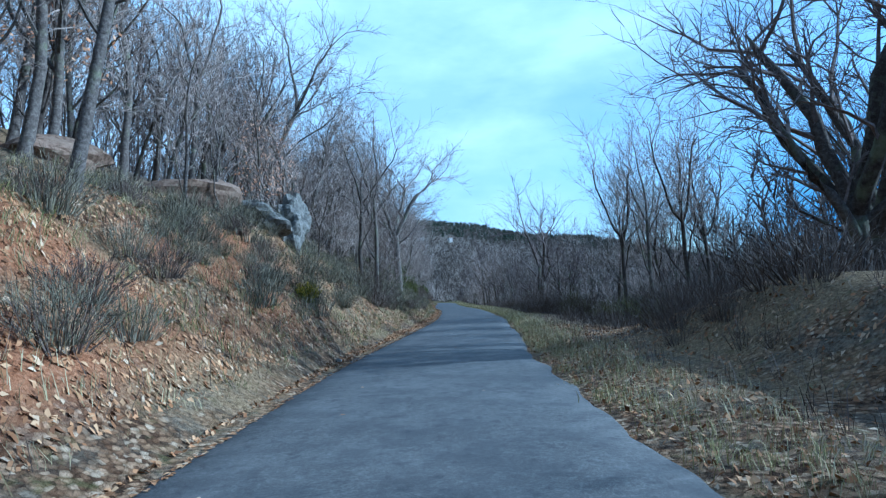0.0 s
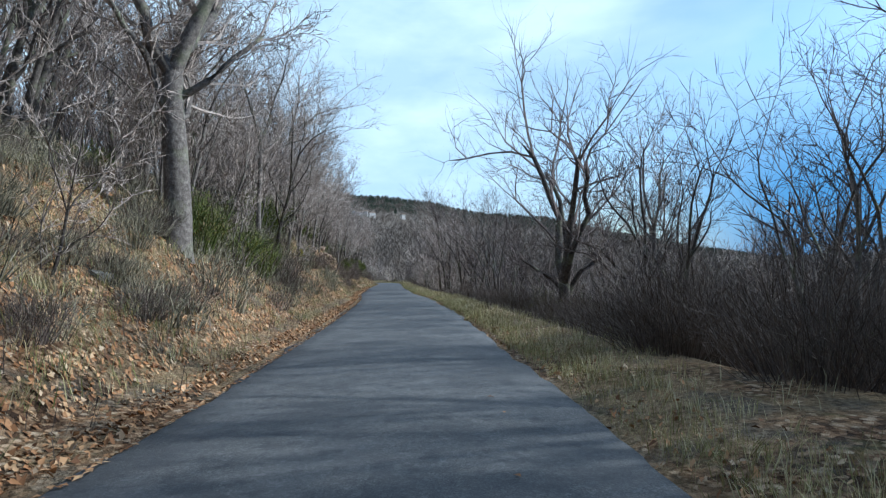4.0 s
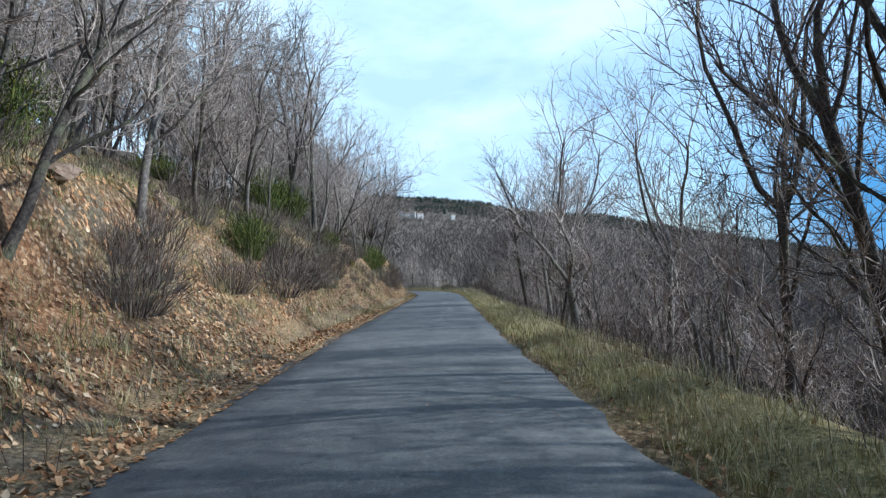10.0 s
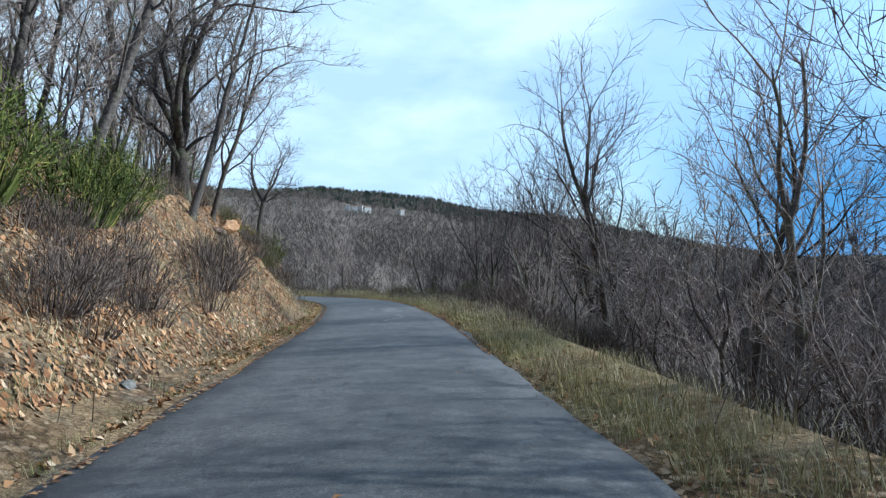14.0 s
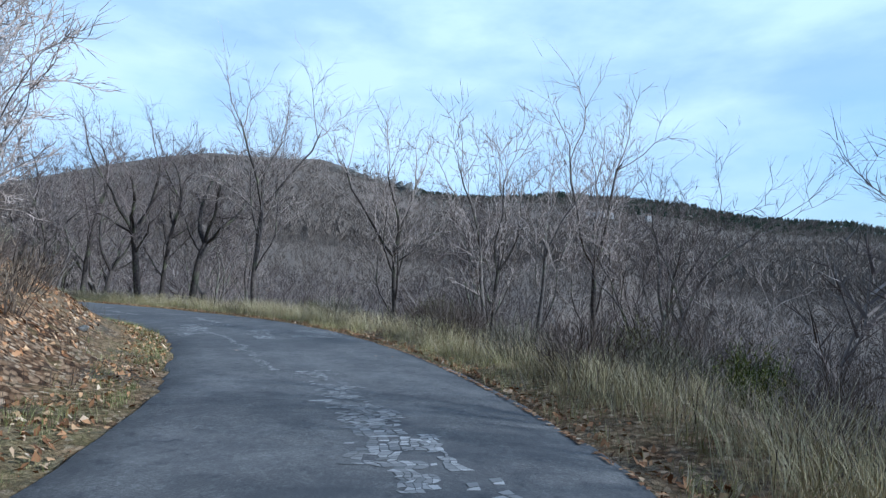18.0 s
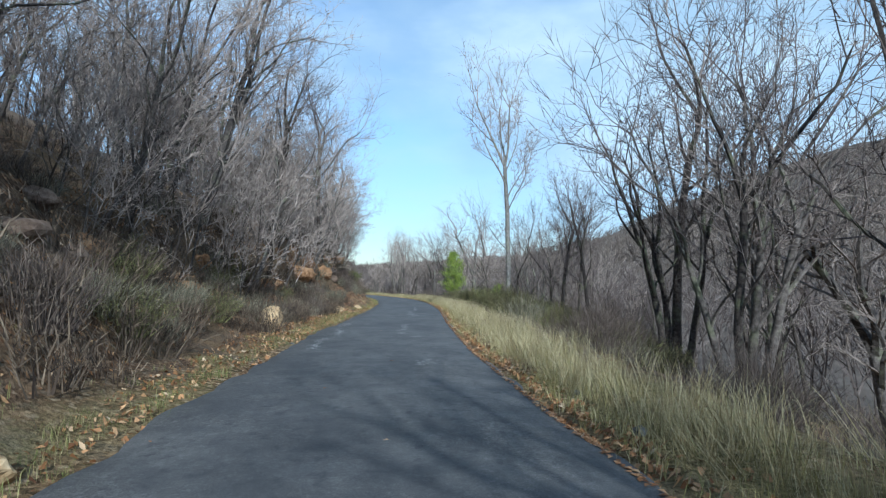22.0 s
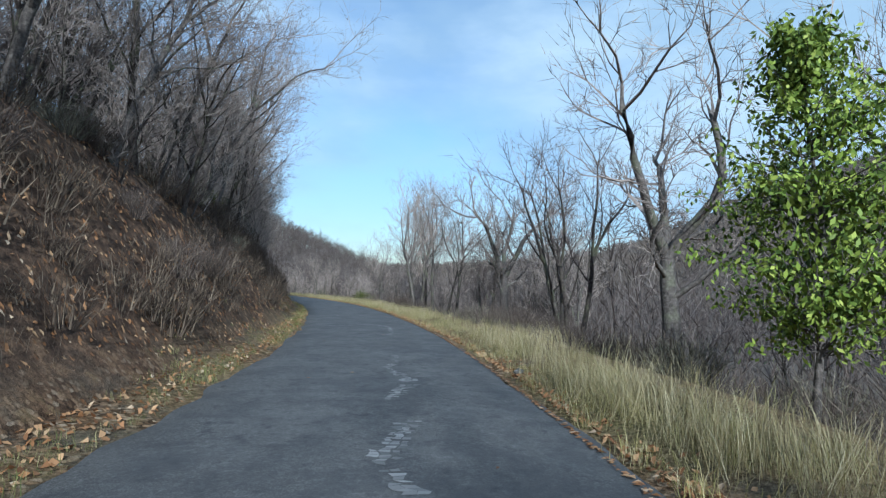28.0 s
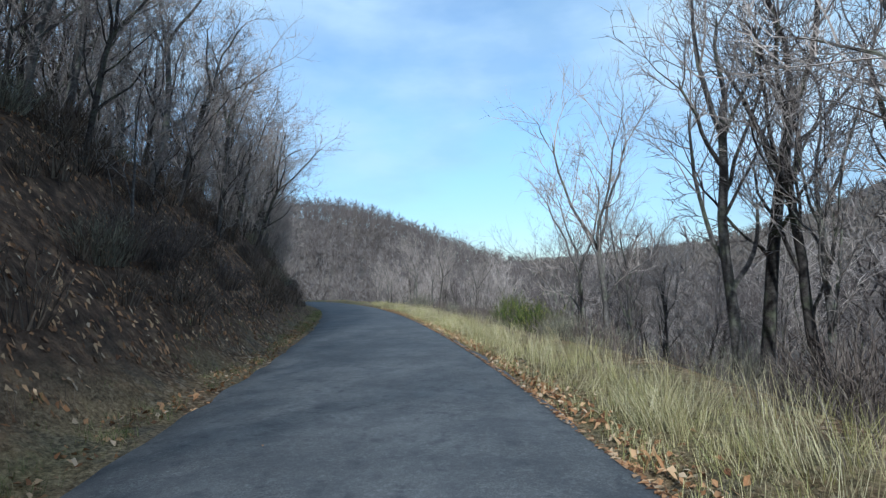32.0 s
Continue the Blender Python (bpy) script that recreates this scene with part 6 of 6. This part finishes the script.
def build_rocks():
    rock("boulder", 194.5, -3.95, (0.38, 0.36, 0.44), ROCK_BUFF, "rounded buff sandstone boulder on the grass verge", 1, 0.14, rough=0.14, detail=4, cut=0.74)
    rock("roadside_rock", 204.7, -3.4, (0.2, 0.27, 0.18), ROCK_BUFF, "pale flat stone at the foot of the bank", 2, 0.15)
    rock("roadside_rock", 209.6, -2.9, (0.17, 0.18, 0.14), ROCK_BUFF, "pale stone at the foot of the bank", 3, 0.15)
    rock("roadside_rock", 210.5, -3.15, (0.15, 0.2, 0.12), ROCK_BUFF, "pale stone at the foot of the bank", 4, 0.15)
    rock("roadside_rock", 182.0, -2.75, (0.2, 0.2, 0.12), ROCK_BUFF, "small pale stone on the verge", 5, 0.2)
    rock("rock_outcrop", 18.6, -6.0, (0.9, 1.3, 1.2), ROCK, "large grey lichened rock outcrop in the bank", 6, 0.26, (0, 12, 20), 0.75, detail=4)
    rock("rock_outcrop", 17.3, -6.9, (0.9, 1.5, 0.8), ROCK, "grey broken rock ledge under the oak roots", 16, 0.3, (0, 5, 70), 0.7, detail=4)
    rock("rock_outcrop", 15.5, -7.6, (1.6, 1.2, 0.7), ROCK_BROWN, "brown weathered rock ledge in the bank", 7, 0.3, (0, 0, 40))
    rock("rock_outcrop", 12.0, -9.0, (1.3, 1.0, 0.6), ROCK_BROWN, "brown weathered rock ledge in the bank", 8, 0.3, (0, 0, 10))
    rock("rock_outcrop", 7.8, -8.0, (0.45, 0.5, 0.95), ROCK_BROWN, "dark brown upright rock in the red earth", 9, 0.2, (0, -22, 0))
    rock("rock_outcrop", 182.3, -4.9, (0.5, 0.7, 0.55), ROCK, "grey lichened rock beside the gorse", 12, 0.3, (0, 10, 30), 0.6, detail=4)
    rock("rock_outcrop", 137.3, -4.9, (0.6, 0.8, 0.5), ROCK_ORANGE, "ochre rock jutting from the steep bank", 13, 0.3, (0, -10, 70), 0.6, detail=4)
    rock("rock_outcrop", 207.3, -5.9, (0.5, 0.9, 0.5), ROCK_ORANGE, "ochre rock below the overhanging turf", 14, 0.42, (0, 0, 10), 0.6, detail=4)
    rock("rock_outcrop", 211.4, -5.2, (0.5, 1.0, 0.5), ROCK_ORANGE, "ochre rock below the overhanging turf", 15, 0.42, (0, 0, 80), 0.6, detail=4)
    rng = random.Random(31)
    for s0, s1, n, mat, label in ((188, 226, 22, ROCK_ORANGE, "orange-brown rock jutting out below the turf"), (66, 90, 7, ROCK_BROWN, "dark brown rock ledge in the broken bank"), (176, 183, 6, ROCK, "grey rock among the gorse"), (129, 137, 6, ROCK_ORANGE, "ochre rock in the steep bank")):
        for _ in range(n):
            k = rng.uniform(0.25, 0.55)
            rock("ledge_rock", rng.uniform(s0, s1), rng.uniform(-6.2, -5.2), (k, k * rng.uniform(0.8, 1.6), k * rng.uniform(0.45, 0.8)), mat, label, rng.randint(10, 99), 0.36, (rng.uniform(-15, 15), rng.uniform(-20, 20), rng.uniform(0, 360)), 0.55, detail=3)
    rng = random.Random(3)
    for s0, s1, n, mat, label in ((24, 44, 7, ROCK, "grey rock showing through the turf"), (66, 92, 14, ROCK_BROWN, "brown rock jutting from the cut bank"), (128, 142, 8, ROCK_BROWN, "brown rock in the broken bank"), (186, 226, 12, ROCK_BROWN, "brown rock under the overhanging turf")):
        for _ in range(n):
            k = rng.uniform(0.18, 0.42)
            rock("bank_rock", rng.uniform(s0, s1), rng.uniform(-7.2, -4.6), (k, k * rng.uniform(0.7, 1.5), k * rng.uniform(0.5, 0.9)), mat, label, rng.randint(10, 99), 0.42, (0, rng.uniform(-20, 20), rng.uniform(0, 360)), detail=2)
    for _ in range(40):
        k = rng.uniform(0.05, 0.12)
        rock("verge_stone", rng.uniform(0, 262), rng.choice([-2.95, -2.65, 1.85, 1.95]) + rng.uniform(-0.1, 0.1), (k, k, k * 0.7), ROCK_BUFF if rng.random() < 0.5 else ROCK, "small loose stone at the road's edge", rng.randint(10, 99), 0.2, (0, 0, rng.uniform(0, 360)), detail=1)


def far_cliffs():
    """Grey cliffs under the far crest, and a few white houses on the slope across the valley."""
    rng = random.Random(23)
    for turn, share, wide, tall in ((21.0, 0.935, 12, 20), (21.9, 0.945, 14, 24), (22.8, 0.955, 13, 20), (23.8, 0.95, 10, 14), (25.2, 0.93, 16, 15), (26.6, 0.925, 18, 14), (27.9, 0.92, 16, 16), (29.2, 0.93, 13, 12), (19.6, 0.93, 9, 10)):
        r, a = (share - 0.035) * RIDGE_FAR, math.radians(turn)
        x, y = CENTRE[0] - r * math.sin(a), CENTRE[1] + r * math.cos(a)
        ob = rock("cliff", 0, 12, (wide * 0.9, 9, tall * 0.55), ROCK, "grey cliff face below the far ridge", rng.randint(20, 90), 0.3, (0, 0, 0), 0.8, detail=4)
        ob.matrix_basis = pose(x, y, height_one(x, y) + tall * 0.15, 0, 0, turn)
    for turn, r, wide, turned in ((2.6, 760, 9, 10), (1.9, 768, 7, -20), (1.2, 756, 10, 25), (3.3, 772, 6, 0), (-2.4, 790, 7, 30)):
        x, y = CENTRE[0] - r * math.sin(math.radians(turn)), CENTRE[1] + r * math.cos(math.radians(turn))
        house = new("farmhouse")
        w, dp, h = wide / 2, 3.2, 4.0
        part("wall", mesh_from("wall", [(sx * w, sy * dp, z) for z in (-4, h) for sx, sy in ((-1, -1), (1, -1), (1, 1), (-1, 1))] + [(-w, 0, h + 1.7), (w, 0, h + 1.7)],
             [(0, 1, 5, 4), (1, 2, 6, 5), (2, 3, 7, 6), (3, 0, 4, 7), (4, 7, 8), (5, 9, 6)], WHITEWASH), house)
        part("roof", mesh_from("roof", [(sx * (w + 0.4), sy * (dp + 0.5), h - 0.25) for sx, sy in ((-1, -1), (1, -1), (1, 1), (-1, 1))] + [(-w - 0.4, 0, h + 1.75), (w + 0.4, 0, h + 1.75)],
             [(0, 1, 5, 4), (2, 3, 4, 5), (0, 4, 3), (1, 2, 5)], ROCK_BROWN), house, "dull brown tiled roof")
        house.matrix_basis = pose(x, y, height_one(x, y) + 7.0, 0, 0, turn + turned)
        tagged(house, "small white farmhouse far across the valley", "house", "far houses")


build_rocks()
far_cliffs()
